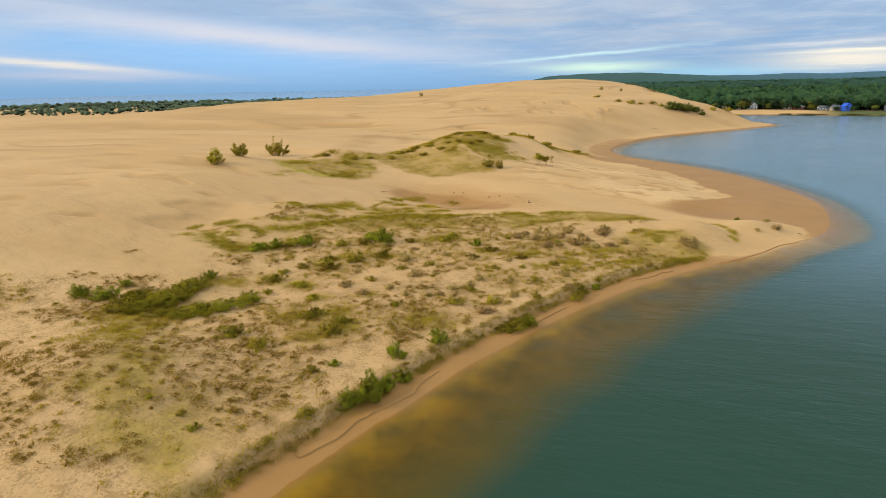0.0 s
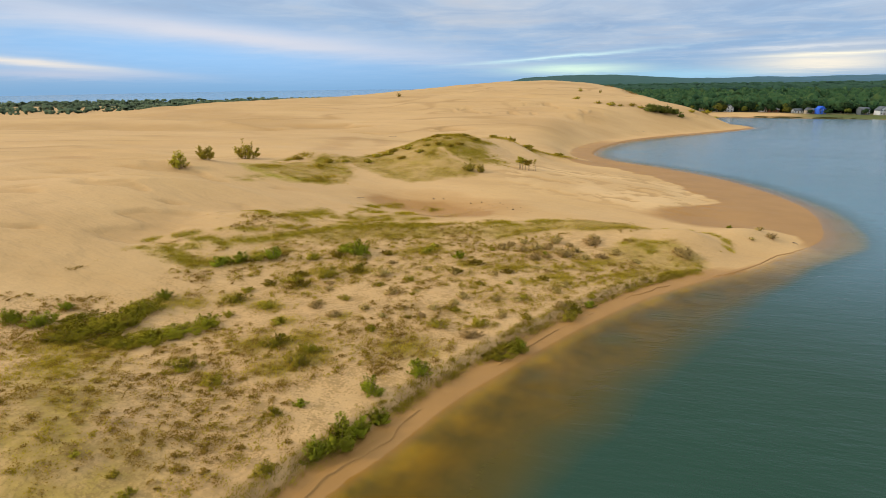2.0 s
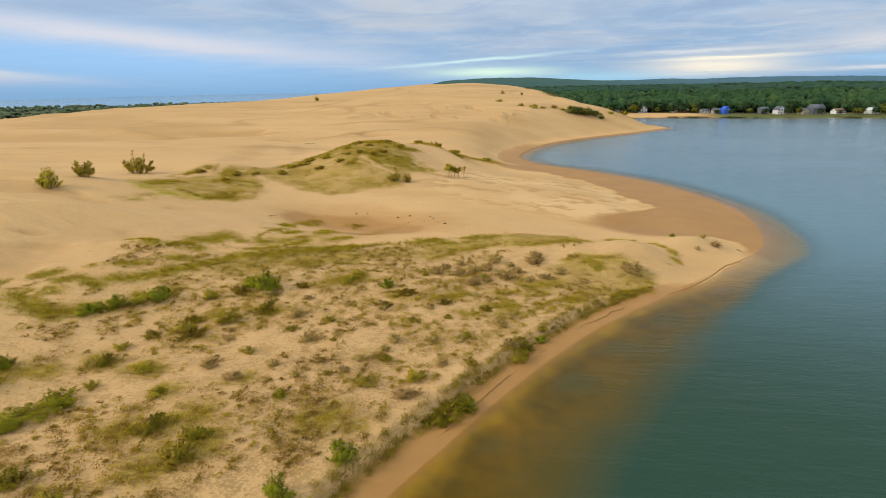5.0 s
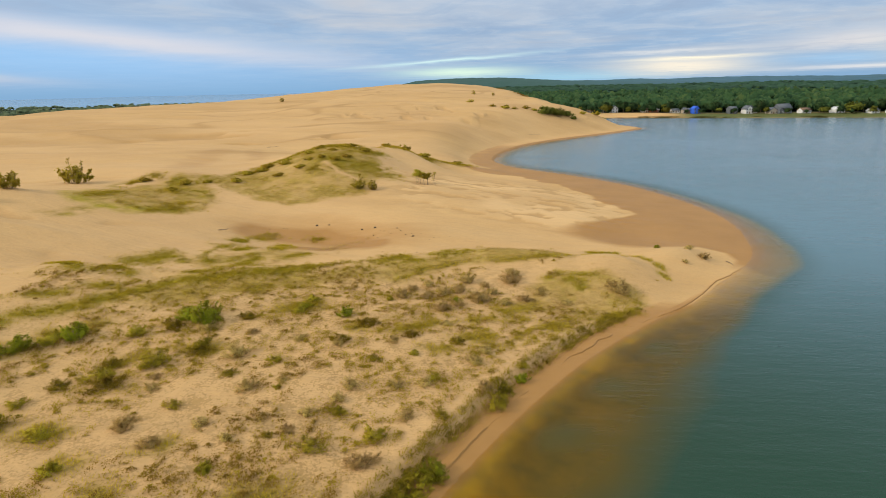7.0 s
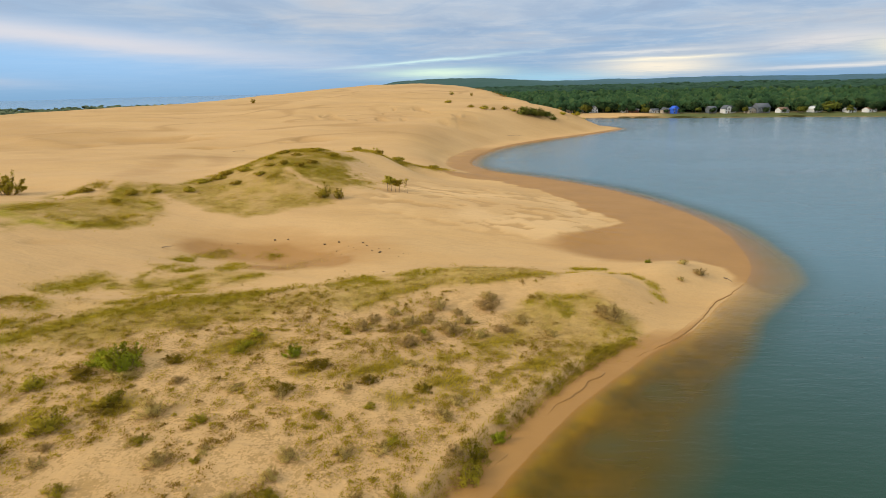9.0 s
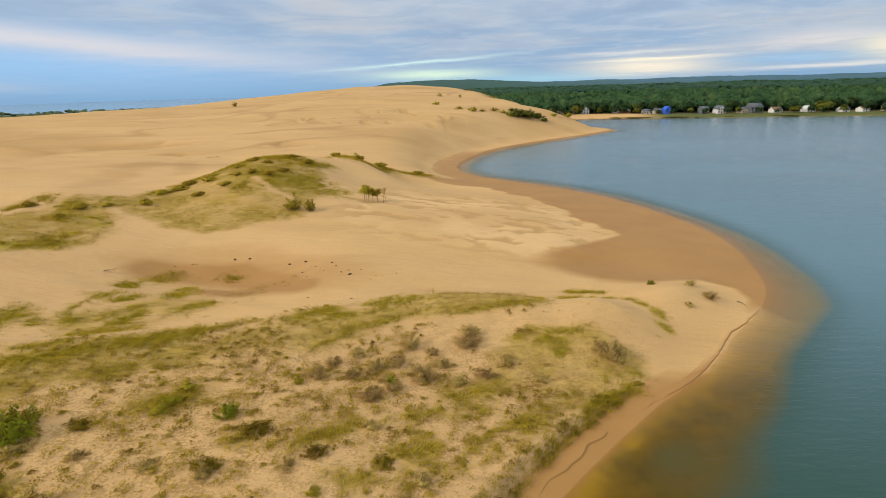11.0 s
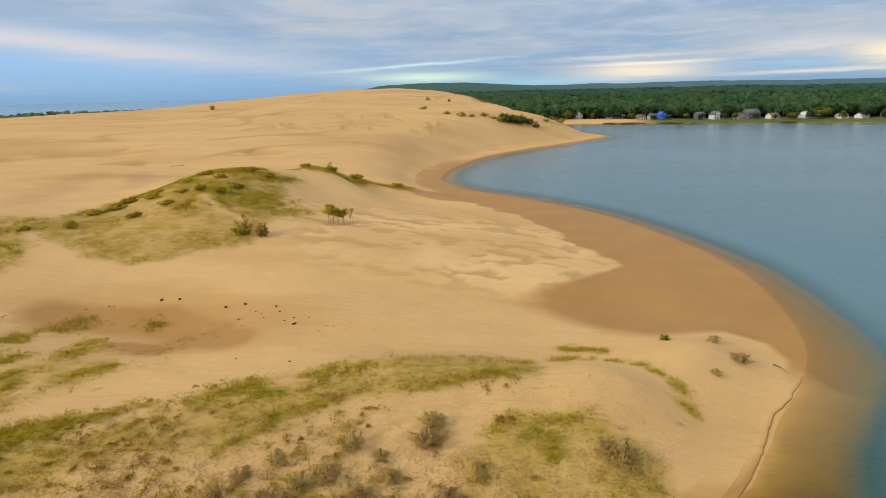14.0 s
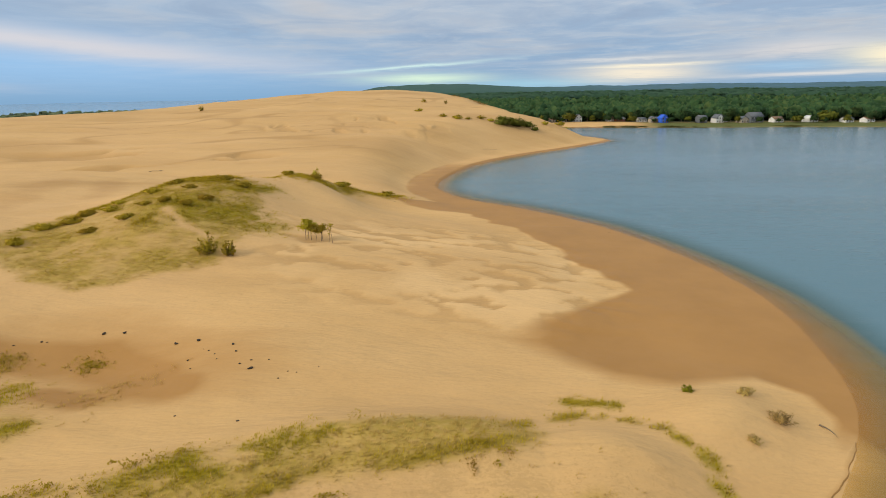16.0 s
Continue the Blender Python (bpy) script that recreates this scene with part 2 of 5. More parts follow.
def water_material():
    """Murky lake water: the bed shows through where it is shallow."""
    m = bpy.data.materials.new("lake_water")
    m.use_nodes = True
    tree = m.node_tree
    tree.nodes.clear()
    link = tree.links.new
    depth = held(tree, "depth")
    clear = tree.nodes.new("ShaderNodeBsdfTransparent")
    stain = held(tree, "stain")
    link(blend(tree, calc(tree, "MULTIPLY", depth, 2.6, clamp=True), (0.97, 0.94, 0.78), blend(tree, stain, (0.86, 0.80, 0.52), (0.68, 0.54, 0.10))), clear.inputs[0])
    murk = tree.nodes.new("ShaderNodeBsdfDiffuse")
    drift = noise_at(tree, 45.0, 3.0)
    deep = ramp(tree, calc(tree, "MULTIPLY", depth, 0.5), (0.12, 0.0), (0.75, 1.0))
    # offshore the paler body colour stands in for sky on the waves
    link(blend(tree, deep, blend(tree, stain, WATER_KHAKI, WATER_SHOAL), blend(tree, held(tree, "open"), blend(tree, drift, WATER_DEEP, WATER_DEEP2), blend(tree, held(tree, "sea"), WATER_SKYLIT, WATER_SEA))), murk.inputs[0])
    thick = calc(tree, "SUBTRACT", 1.0, calc(tree, "POWER", 2.718, calc(tree, "MULTIPLY", depth, -2.2)))
    body = tree.nodes.new("ShaderNodeMixShader")
    link(thick, body.inputs[0])
    link(clear.outputs[0], body.inputs[1])
    link(murk.outputs[0], body.inputs[2])
    place = tree.nodes.new("ShaderNodeNewGeometry").outputs["Position"]
    waves = calc(tree, "ADD", calc(tree, "MULTIPLY", noise_at(tree, 0.55, 3.0, place, (-14, 0.6, 1.5)), 0.35), calc(tree, "ADD", calc(tree, "MULTIPLY", noise_at(tree, 1.6, 4.0, place, (8, 0.45, 1.6)), 0.8), calc(tree, "MULTIPLY", noise_at(tree, 4.5, 3.0, place, (12, 0.4, 1.2)), 1.2)))
    calm = ramp(tree, noise_at(tree, 60.0, 3.0, place, (10, 0.5, 1.4)), (0.35, 0.25), (0.65, 1.0))
    bump = node(tree, "ShaderNodeBump", Strength=0.9, Distance=0.22)
    link(calc(tree, "MULTIPLY", waves, calm), bump.inputs["Height"])
    shine = node(tree, "ShaderNodeBsdfGlossy", Roughness=0.3)
    link(calc(tree, "SUBTRACT", 0.19, calc(tree, "MULTIPLY", held(tree, "sea"), 0.14)), shine.inputs["Roughness"])
    link(bump.outputs[0], shine.inputs["Normal"])
    rim = node(tree, "ShaderNodeFresnel", IOR=1.18)
    link(bump.outputs[0], rim.inputs["Normal"])
    both = tree.nodes.new("ShaderNodeMixShader")
    link(rim.outputs[0], both.inputs[0])
    link(body.outputs[0], both.inputs[1])
    link(shine.outputs[0], both.inputs[2])
    out = tree.nodes.new("ShaderNodeOutputMaterial")
    link(both.outputs[0], out.inputs[0])
    return m


def leaf_material(name, *shades, size=1.5, rough=0.75, shine=0.04, single=0.26, through_light=0.26):
    """Foliage that varies from leaf to leaf and over patches."""
    m, tree, shader = material(name, rough)
    each = tree.nodes.new("ShaderNodeNewGeometry").outputs["Random Per Island"]
    patch = noise_at(tree, size, 3.0)
    mixed = calc(tree, "ADD", calc(tree, "MULTIPLY", each, single), calc(tree, "MULTIPLY", patch, 1.05 - single))
    stops = [(0.22 + 0.6 * k / max(1, len(shades) - 1), s) for k, s in enumerate(shades)]
    colour = ramp(tree, mixed, *stops)
    ob = tree.nodes.new("ShaderNodeObjectInfo").outputs["Random"]
    hsv = node(tree, "ShaderNodeHueSaturation")
    tree.links.new(colour, hsv.inputs["Color"])
    tree.links.new(calc(tree, "ADD", 0.8, calc(tree, "MULTIPLY", ob, 0.4)), hsv.inputs["Value"])
    tree.links.new(calc(tree, "ADD", 0.488, calc(tree, "MULTIPLY", ob, 0.024)), hsv.inputs["Hue"])
    tree.links.new(hsv.outputs[0], shader.inputs["Base Color"])
    shader.inputs["Specular IOR Level"].default_value = shine
    # light that passes through the leaves
    glow = tree.nodes.new("ShaderNodeBsdfTranslucent")
    tree.links.new(hsv.outputs[0], glow.inputs[0])
    both = node(tree, "ShaderNodeMixShader", i0=through_light)
    tree.links.new(shader.outputs[0], both.inputs[1])
    tree.links.new(glow.outputs[0], both.inputs[2])
    tree.links.new(both.outputs[0], tree.nodes["Material Output"].inputs[0])
    return m


def plain_material(name, colour, rough=0.8, other=None, size=0.4):
    m, tree, shader = material(name, rough)
    other = other or tuple(c * 0.75 for c in colour)
    n = noise_at(tree, size, 5.0)
    tree.links.new(blend(tree, ramp(tree, n, (0.3, 0.0), (0.7, 1.0)), colour, other), shader.inputs["Base Color"])
    relief(tree, shader, n, 0.3, 0.02)
    return m


SAND, SAND_DARK, SAND_PINK = (0.640, 0.400, 0.168), (0.550, 0.333, 0.131), (0.620, 0.381, 0.174)
SAND_BROWN, SAND_PALE = (0.45, 0.265, 0.10), (0.76, 0.50, 0.235)
SAND_WET, SAND_WET2 = (0.42, 0.217, 0.062), (0.36, 0.183, 0.050)
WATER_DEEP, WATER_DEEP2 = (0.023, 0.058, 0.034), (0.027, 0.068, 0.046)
# open water: reflected sky put into the body colour
WATER_SKYLIT = (0.108, 0.208, 0.255)
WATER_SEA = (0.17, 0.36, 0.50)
WATER_KHAKI = (0.24, 0.205, 0.095)
WATER_SHOAL = (0.120, 0.078, 0.004)
sand, water_skin = sand_material(), water_material()
grass_green = leaf_material("green_grass", (0.33, 0.285, 0.010), (0.48, 0.38, 0.013), (0.60, 0.455, 0.018), (0.72, 0.545, 0.035), size=3.0)
grass_olive = leaf_material("olive_grass", (0.40, 0.28, 0.018), (0.54, 0.38, 0.026), (0.68, 0.49, 0.045), size=2.0)
leaf_cushion = leaf_material("cushion_leaves", (0.36, 0.26, 0.024), (0.50, 0.36, 0.034), (0.64, 0.47, 0.055), size=0.8)
grass_dry = leaf_material("dry_grass", (0.50, 0.33, 0.08), (0.62, 0.42, 0.11), (0.74, 0.51, 0.15), size=3.0)
forb_brown = leaf_material("brown_forbs", (0.23, 0.140, 0.020), (0.37, 0.235, 0.034), (0.54, 0.37, 0.065), size=1.5)
forb_olive = leaf_material("olive_forbs", (0.27, 0.180, 0.015), (0.40, 0.275, 0.024), (0.56, 0.395, 0.045), size=1.5)
forb_bank = leaf_material("bank_forbs", (0.22, 0.130, 0.020), (0.26, 0.170, 0.020), (0.34, 0.235, 0.026), size=1.5)
leaf_green = leaf_material("shrub_leaves", (0.40, 0.26, 0.025), (0.27, 0.27, 0.018), (0.36, 0.38, 0.022), (0.50, 0.47, 0.03), size=0.8)
leaf_thicket = leaf_material("thicket_leaves", (0.42, 0.26, 0.03), (0.30, 0.245, 0.018), (0.40, 0.34, 0.022), (0.54, 0.46, 0.032), size=1.2)
leaf_olive = leaf_material("willow_leaves", (0.28, 0.215, 0.02), (0.46, 0.36, 0.03), (0.64, 0.50, 0.055), size=0.8)
leaf_mat = leaf_material("mat_leaves", (0.26, 0.16, 0.02), (0.30, 0.215, 0.018), (0.42, 0.31, 0.026), size=0.8)
leaf_grey = leaf_material("faded_leaves", (0.44, 0.30, 0.085), (0.56, 0.39, 0.12), (0.70, 0.50, 0.17), size=0.8)
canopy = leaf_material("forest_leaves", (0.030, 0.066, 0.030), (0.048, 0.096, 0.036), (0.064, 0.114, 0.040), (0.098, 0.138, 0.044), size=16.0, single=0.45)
# bluer, paler copy of the forest leaves: distance haze in the colour
hazed_canopy = leaf_material("hazed_forest_leaves", (0.050, 0.112, 0.074), (0.078, 0.152, 0.088), size=120.0, single=0.2)
reed_leaf = leaf_material("reed_leaves", (0.07, 0.075, 0.018), (0.12, 0.12, 0.028), (0.20, 0.18, 0.04), size=9.0)
yellowing = leaf_material("yellowing_leaves", (0.10, 0.115, 0.022), (0.17, 0.18, 0.03), (0.27, 0.25, 0.04), size=1.5)
# distant scrub: greens paled and blued, haze mixed into them
hazed_scrub = leaf_material("hazed_scrub_leaves", (0.085, 0.125, 0.070), (0.13, 0.17, 0.09), (0.22, 0.24, 0.12), size=30.0)
bark = plain_material("bark", (0.16, 0.12, 0.085), 0.9)
twig = plain_material("twigs", (0.33, 0.23, 0.11), 0.9)
stone_dark = plain_material("dark_stone", (0.06, 0.048, 0.035), 0.85)
drift_grey = plain_material("driftwood", (0.20, 0.15, 0.10), 0.9)
# ---- the lie of the land ----
SHORE = [(-34, -60), (-26, -10), (-20, 12), (-14.7, 27.3), (-12.2, 32.7), (-9.9, 38.6), (-7.2, 43.5), (-3.8, 49.5), (0.4, 56.2), (5.9, 63.6), (12.9, 71.0), (18.8, 76.2), (24.5, 83), (29, 88), (33, 94), (36, 103),
         (37.7, 112), (37.7, 121), (35.5, 133), (30, 149), (20, 164), (7.5, 177.5), (2.2, 189), (1.6, 199), (4.5, 214), (14, 238), (32, 263), (56, 288), (73, 308), (80, 320), (77, 336), (70, 356), (68, 380), (72, 402),
         (84, 418), (114, 409), (159, 395), (204, 386), (243, 373)]
FAR_COAST = [(330, 345), (480, 270), (700, 60), (900, -300), (1500, -900), (5200, -900), (5200, 6200), (-700, 6200), (-560, 3000), (-430, 1500), (-400, 1000), (-520, 830), (-800, 680), (-1300, 380), (-1700, -300), (-1200, -900), (-60, -900), (-40, -300)]
CREST = [(-51, 71), (-44, 73), (-36, 75), (-25, 78), (-16, 82), (-10, 85), (-4, 87), (3, 87), (8, 85.5), (13, 84.5), (16, 79)]


def rounded(points, steps=5):
    """A Catmull-Rom line through the points."""
    p = np.array(points, float)
    p = np.vstack([2 * p[0] - p[1], p, 2 * p[-1] - p[-2]])
    u = np.linspace(0, 1, steps, endpoint=False)[:, None]
    out = [0.5 * (2 * b + (c - a) * u + (2 * a - 5 * b + 4 * c - d) * u ** 2 + (3 * b - a - 3 * c + d) * u ** 3) for a, b, c, d in zip(p, p[1:], p[2:], p[3:])]
    return np.vstack(out + [p[-2:-1]])


def ease(a, b, v):
    u = np.clip((v - a) / (b - a), 0, 1)
    return u * u * (3 - 2 * u)


def line_distance(x, y, line):
    """Distance to a line, and the side: above 0 on its left."""
    best, side = np.full(x.shape, 1e9), np.zeros(x.shape)
    for (ax, ay), (bx, by) in zip(line, line[1:]):
        dx, dy = bx - ax, by - ay
        u = np.clip(((x - ax) * dx + (y - ay) * dy) / (dx * dx + dy * dy), 0, 1)
        d = np.hypot(x - ax - u * dx, y - ay - u * dy)
        s = dx * (y - ay) - dy * (x - ax)
        near = d < best
        best, side = np.where(near, d, best), np.where(near, s, side)
    return best, side


LAND = np.vstack([rounded(SHORE), np.array(FAR_COAST, float)])
RIDGE = rounded(CREST)


def ring_distance(x, y, points):
    """Metres from the outline of a closed ring, above 0 inside it."""
    best, inside = np.full(np.shape(x), 1e9), np.zeros(np.shape(x), bool)
    ring = list(points) + [points[0]]
    for (ax, ay), (bx, by) in zip(ring, ring[1:]):
        dx, dy = bx - ax, by - ay
        u = np.clip(((x - ax) * dx + (y - ay) * dy) / (dx * dx + dy * dy), 0, 1)
        best = np.minimum(best, np.hypot(x - ax - u * dx, y - ay - u * dy))
        if ay != by:
            inside ^= ((ay > y) != (by > y)) & (x < ax + (y - ay) * dx / dy)
    return np.where(inside, best, -best)


def shore_distance(x, y):
    """Metres from the water's edge, above 0 on land."""
    return ring_distance(x, y, [tuple(q) for q in LAND])


def speckle(x, y, size, seed=0):
    """Smooth value noise from -1 to 1."""
    u, v = np.asarray(x, float) / size + 17.3 * seed, np.asarray(y, float) / size - 9.1 * seed
    i, j = np.floor(u), np.floor(v)
    fu, fv = u - i, v - j
    fu, fv = fu * fu * (3 - 2 * fu), fv * fv * (3 - 2 * fv)

    def grain(a, b):
        q = np.sin(a * 127.1 + b * 311.7 + seed * 74.7) * 43758.5453
        return 2 * (q - np.floor(q)) - 1

    return (grain(i, j) * (1 - fu) + grain(i + 1, j) * fu) * (1 - fv) + (grain(i, j + 1) * (1 - fu) + grain(i + 1, j + 1) * fu) * fv


def rough(x, y, size, seed=0, octaves=4):
    return sum(speckle(x, y, size / 2 ** k, seed + k) * 0.5 ** k for k in range(octaves)) / 1.6


def mound(x, y, cx, cy, wide, long, turn=0.0):
    a = radians(turn)
    u, v = (x - cx) * math.cos(a) + (y - cy) * math.sin(a), (y - cy) * math.cos(a) - (x - cx) * math.sin(a)
    return np.exp(-(u / wide) ** 2 - (v / long) ** 2)


def lower(a, b, soft):
    """The lower of two heights, rounded off where they meet."""
    h = np.clip(0.5 + 0.5 * (b - a) / soft, 0, 1)
    return b * (1 - h) + a * h - soft * h * (1 - h)


def scallops(x, y, turn, size, seed, slim=0.30, low=0.10):
    """Shallow uneven hollows scoured by the wind, drawn out along a direction: 1 in the hollows, 0 on the sand between."""
    a = radians(turn)
    u = x * math.cos(a) + y * math.sin(a) + 0.6 * size * speckle(x, y, 2.1 * size, seed + 3)
    w = y * math.cos(a) - x * math.sin(a) + 0.4 * size * speckle(x, y, 1.3 * size, seed + 4)
    return ease(low, low + 0.26, 0.75 * speckle(u * slim, w, size, seed) + 0.42 * speckle(u * slim * 1.5, w, 0.5 * size, seed + 1))


def lobe(x, y):
    """The rippled apron of sand below the great dune."""
    return ease(0.12, 0.5, mound(x, y, 6, 124, 25, 17, -12))


def slope_west(x, y):
    """The bare wind-worked slope west of the plain."""
    return ease(-46, -56, x + 2 * speckle(x, y, 9, 46)) * ease(-105, -80, x) * ease(42, 56, y) * ease(128, 105, y)


def brow(x, y):
    """The shoulder of the great dune, streaked by small slides."""
    return ease(0.2, 0.6, mound(x, y, -19, 276, 26, 20, -30) + 0.7 * mound(x, y, -48, 268, 22, 12))


def bowls(x, y):
    """The scoured western back of the great dune."""
    return ease(0.2, 0.6, mound(x, y, -100, 214, 30, 20) + 0.8 * mound(x, y, -62, 215, 26, 9, -8))


def scours(x, y, land):
    """How deep, from 0 to 1, the wind has scoured the apron, the western slope, the brow and the bowls."""
    dry = ease(10, 20, land)
    return (scallops(x, y, -10, 1.35, 42, 0.40, 0.02) * lobe(x, y) * dry, scallops(x, y, 14, 3.6, 44) * slope_west(x, y),
            scallops(x, y, -68, 4.0, 46, 0.16) * brow(x, y), scallops(x, y, 6, 5.5, 48) * bowls(x, y))


def long_waves(x, y):
    """Long curved edges of drifts."""
    return 1 - 2 * np.abs(speckle(x * 0.32 + 8 * speckle(x, y, 40, 50), y - 0.2 * x + 5 * speckle(x, y, 26, 52), 12, 51))


def ground_height(x, y, sd=None):
    x, y = np.asarray(x, float), np.asarray(y, float)
    sd = shore_distance(x, y) if sd is None else sd
    land = np.maximum(sd, 0)
    # beach and plain; a cut bank behind the narrow beach of the vegetated shore
    near = ease(78, 62, y) * ease(-200, -60, x)
    bank = 0.10 * np.minimum(land, 2.0) + 0.80 * ease(2.3, 3.0, land + 0.5 * rough(x, y, 4, 31)) + 0.5 * ease(3, 14, land)
    flat = 0.03 * np.minimum(land, 15) + (0.045 + 0.065 * ease(92, 128, y)) * np.maximum(lower(land, 50 + 0 * land, 8) - 14, 0) * ease(14, 24, land)
    flat = np.where(y > 190, 0.03 * np.minimum(land, 30), flat * (1 - ease(175, 190, y)) + 0.03 * np.minimum(land, 30) * ease(175, 190, y))
    z = bank * near + flat * (1 - near)
    z = z - 0.5 * mound(x, y, 12, 103, 13, 4.5, 4) - 1.9 * mound(x, y, -27, 99, 11, 6, -6)
    # ground rising inland, to the foot of the dunes
    z = z + 7.3 * ease(-30, -80, x) * ease(25, 60, y + 0.4 * (-40 - x)) * (1 - 0.5 * ease(92, 122, y)) + 2.2 * mound(x, y, -36, 26, 10, 8)
    # foredune
    d, side = line_distance(x, y, RIDGE)
    z = z + (2.3 * np.exp(-(d / np.where(side > 0, 3.8, 12.0)) ** 2)) * ease(-56, -44, x) * (0.85 + 0.3 * rough(x, y, 12, 5)) * ease(1.5, 11, land)
    z = z + 1.6 * mound(x, y, 21.5, 89.5, 6, 4.5, 30) * ease(0, 8, land) + 0.9 * mound(x, y, -12, 98, 9, 6)
    # planted hill with its spur
    z = z + 5.6 * mound(x, y, -34, 143, 14, 17) + 1.8 * mound(x, y, -27, 156, 9, 9) + 1.6 * mound(x, y, -33, 128, 8, 9) + 2.6 * mound(x, y, -22, 161, 17, 6, -52) + 3.0 * mound(x, y, -25, 172, 10, 8) + 1.6 * mound(x, y, -10, 171, 8, 5) + 1.5 * mound(x, y, -60, 121, 9, 6)
    # the great dune: a long back up to its crest, a slip face to the lake
    cx = (-420, -262, -182, -146, -113, -90, -61, -28, -4, 18, 44, 56, 66, 80)
    top = np.interp(x, cx, (6.5, 9.6, 16.0, 16.8, 19.4, 22.3, 24.7, 25.0, 23.0, 19.4, 15.0, 11.6, 7.6, 1.2))
    far = np.interp(x, cx, (235, 240, 300, 320, 372, 400, 425, 430, 428, 410, 388, 372, 355, 345))
    u = np.clip((y - 158) / (far - 158), 0, 1)
    dune = 2.5 + (top - 2.5) * (0.55 * u + 0.45 * ease(0, 1, u)) - (top - np.where(x < -60, 4.5, 2.0)) * ease(0, 1, (y - far) / np.where(x < -60, 150, 90))
    dune = dune + 0.7 * rough(x, y, 42, 11, 3) * ease(0.02, 0.3, u)
    dune = lower(dune, 0.25 + 0.42 * np.maximum(land - 7, 0), 2.5) * ease(150, 190, y)
    h = np.clip(0.5 + 0.5 * (dune - z) / 2.0, 0, 1)
    z = np.where(y > 150, z * (1 - h) + dune * h + 1.0 * h * (1 - h) * ease(150, 190, y), z)
    # wooded back country
    woods = 2.0 + 0.0050 * np.maximum(y - 430, 0) * ease(-500, 0, x) * (1 - 0.8 * ease(100, 1300, x)) + 7 * rough(x, y, 420, 21, 3) * ease(600, 1200, y)
    woods = np.minimum(woods, 10 + 0 * y)
    z = np.where(y > 330, np.maximum(z, lower(woods, 0.12 * land, 1.5) * ease(330, 420, y)), z)
    # wind-blown unevenness
    dry = ease(12, 26, land)
    z = z + 0.16 * rough(x, y, 9, 3) * ease(1, 5, land) + 0.09 * rough(x, y, 2.6, 8, 3) * near * ease(2, 5, land)
    apron, slope, slides, hollows = scours(x, y, land)
    z = z - 0.17 * apron - 0.35 * slope - 0.55 * slides - 1.1 * hollows
    z = z + 1.3 * rough(x, y, 15, 57, 3) * ease(2, 14, x) * ease(325, 345, y) * ease(408, 390, y) * dry
    waves = long_waves(x, y)
    z = z + (0.8 * waves * ease(0.1, 0.6, rough(x, y, 60, 53) + 0.3) + 0.35 * speckle(x * 0.5, y, 7, 54)) * ease(150, 205, y) * ease(420, 330, y) * dry * ease(-330, -200, x)
    z = z + 0.6 * waves * ease(-40, -62, x) * ease(60, 80, y) * ease(170, 130, y)
    # lake bed
    deep = np.maximum(-sd, 0)
    reach = np.interp(y, (10, 50, 60, 68, 76, 90, 110, 130), (7.6, 7.6, 6.4, 4.6, 4.0, 4.8, 3.2, 2.2)) * (1 + 0.25 * rough(x, y, 12, 61, 3))
    bed = -0.72 * np.clip(deep / reach, 0, 1) * (reach / 9) ** 0.6 - np.interp(y, (58, 76), (0.24, 0.75)) * np.maximum(deep - reach, 0) - 0.22 * np.abs(rough(x, y, 7, 66)) * ease(1, 5, deep)
    pits = mound(x, y, 1.8, 52.7, 2.8, 1.6, 20) + mound(x, y, 6.5, 59.2, 2.4, 1.6, 30) + mound(x, y, -10.7, 36.5, 1.0, 1.8, -20) + mound(x, y, -4.6, 44.6, 1.4, 1.8, -30) + mound(x, y, 12, 66, 2.0, 1.5, 40)
    bed = bed - 0.55 * pits * ease(0.8, 2.5, deep)
    z = np.maximum(z, 0.03 * np.minimum(land, 4))
    return np.where(sd < 0, np.maximum(bed, -6.0), z + 0.01)


def height_at(x, y):
    return float(ground_height(np.array([x]), np.array([y]))[0])

# ---- ground and water ----
def axis(*spans):
    """Grid lines: (start, end, first step, last step) one after another."""
    out = []
    for a, b, s, e in spans:
        n = max(2, int(round((b - a) / ((s - e) / math.log(s / e) if abs(s - e) > 1e-6 else s))))
        u = np.arange(n) / n
        r = e / s
        out.append(a + (b - a) * ((r ** u - 1) / (r - 1) if abs(r - 1) > 1e-6 else u))
    return np.concatenate(out + [[spans[-1][1]]])


def sheet(name, xs, ys, z, mat, **attributes):
    """A grid of faces over xs and ys at the heights z."""
    nx, ny = len(xs), len(ys)
    gx, gy = np.meshgrid(xs, ys)
    me = bpy.data.meshes.new(name)
    co = np.stack([gx, gy, z], -1).reshape(-1, 3)
    i = (np.arange(ny - 1)[:, None] * nx + np.arange(nx - 1)).ravel()
    quads = np.stack([i, i + 1, i + nx + 1, i + nx], -1)
    fill(me, co, quads)
    me.shade_smooth()
    for key, values in attributes.items():
        me.attributes.new(key, "FLOAT", "POINT").data.foreach_set("value", np.asarray(values, np.float32).ravel())
    me.materials.append(mat)
    return new(name, me)


def fill(me, co, faces):
    """Puts vertices and equal-sided faces into a mesh."""
    k = faces.shape[1]
    me.vertices.add(len(co))
    me.vertices.foreach_set("co", np.asarray(co, np.float32).ravel())
    me.loops.add(faces.size)
    me.loops.foreach_set("vertex_index", faces.astype(np.int32).ravel())
    me.polygons.add(len(faces))
    me.polygons.foreach_set("loop_start", (np.arange(len(faces)) * k).astype(np.int32))
    me.polygons.foreach_set("loop_total", np.full(len(faces), k, np.int32))
    me.update(calc_edges=True)


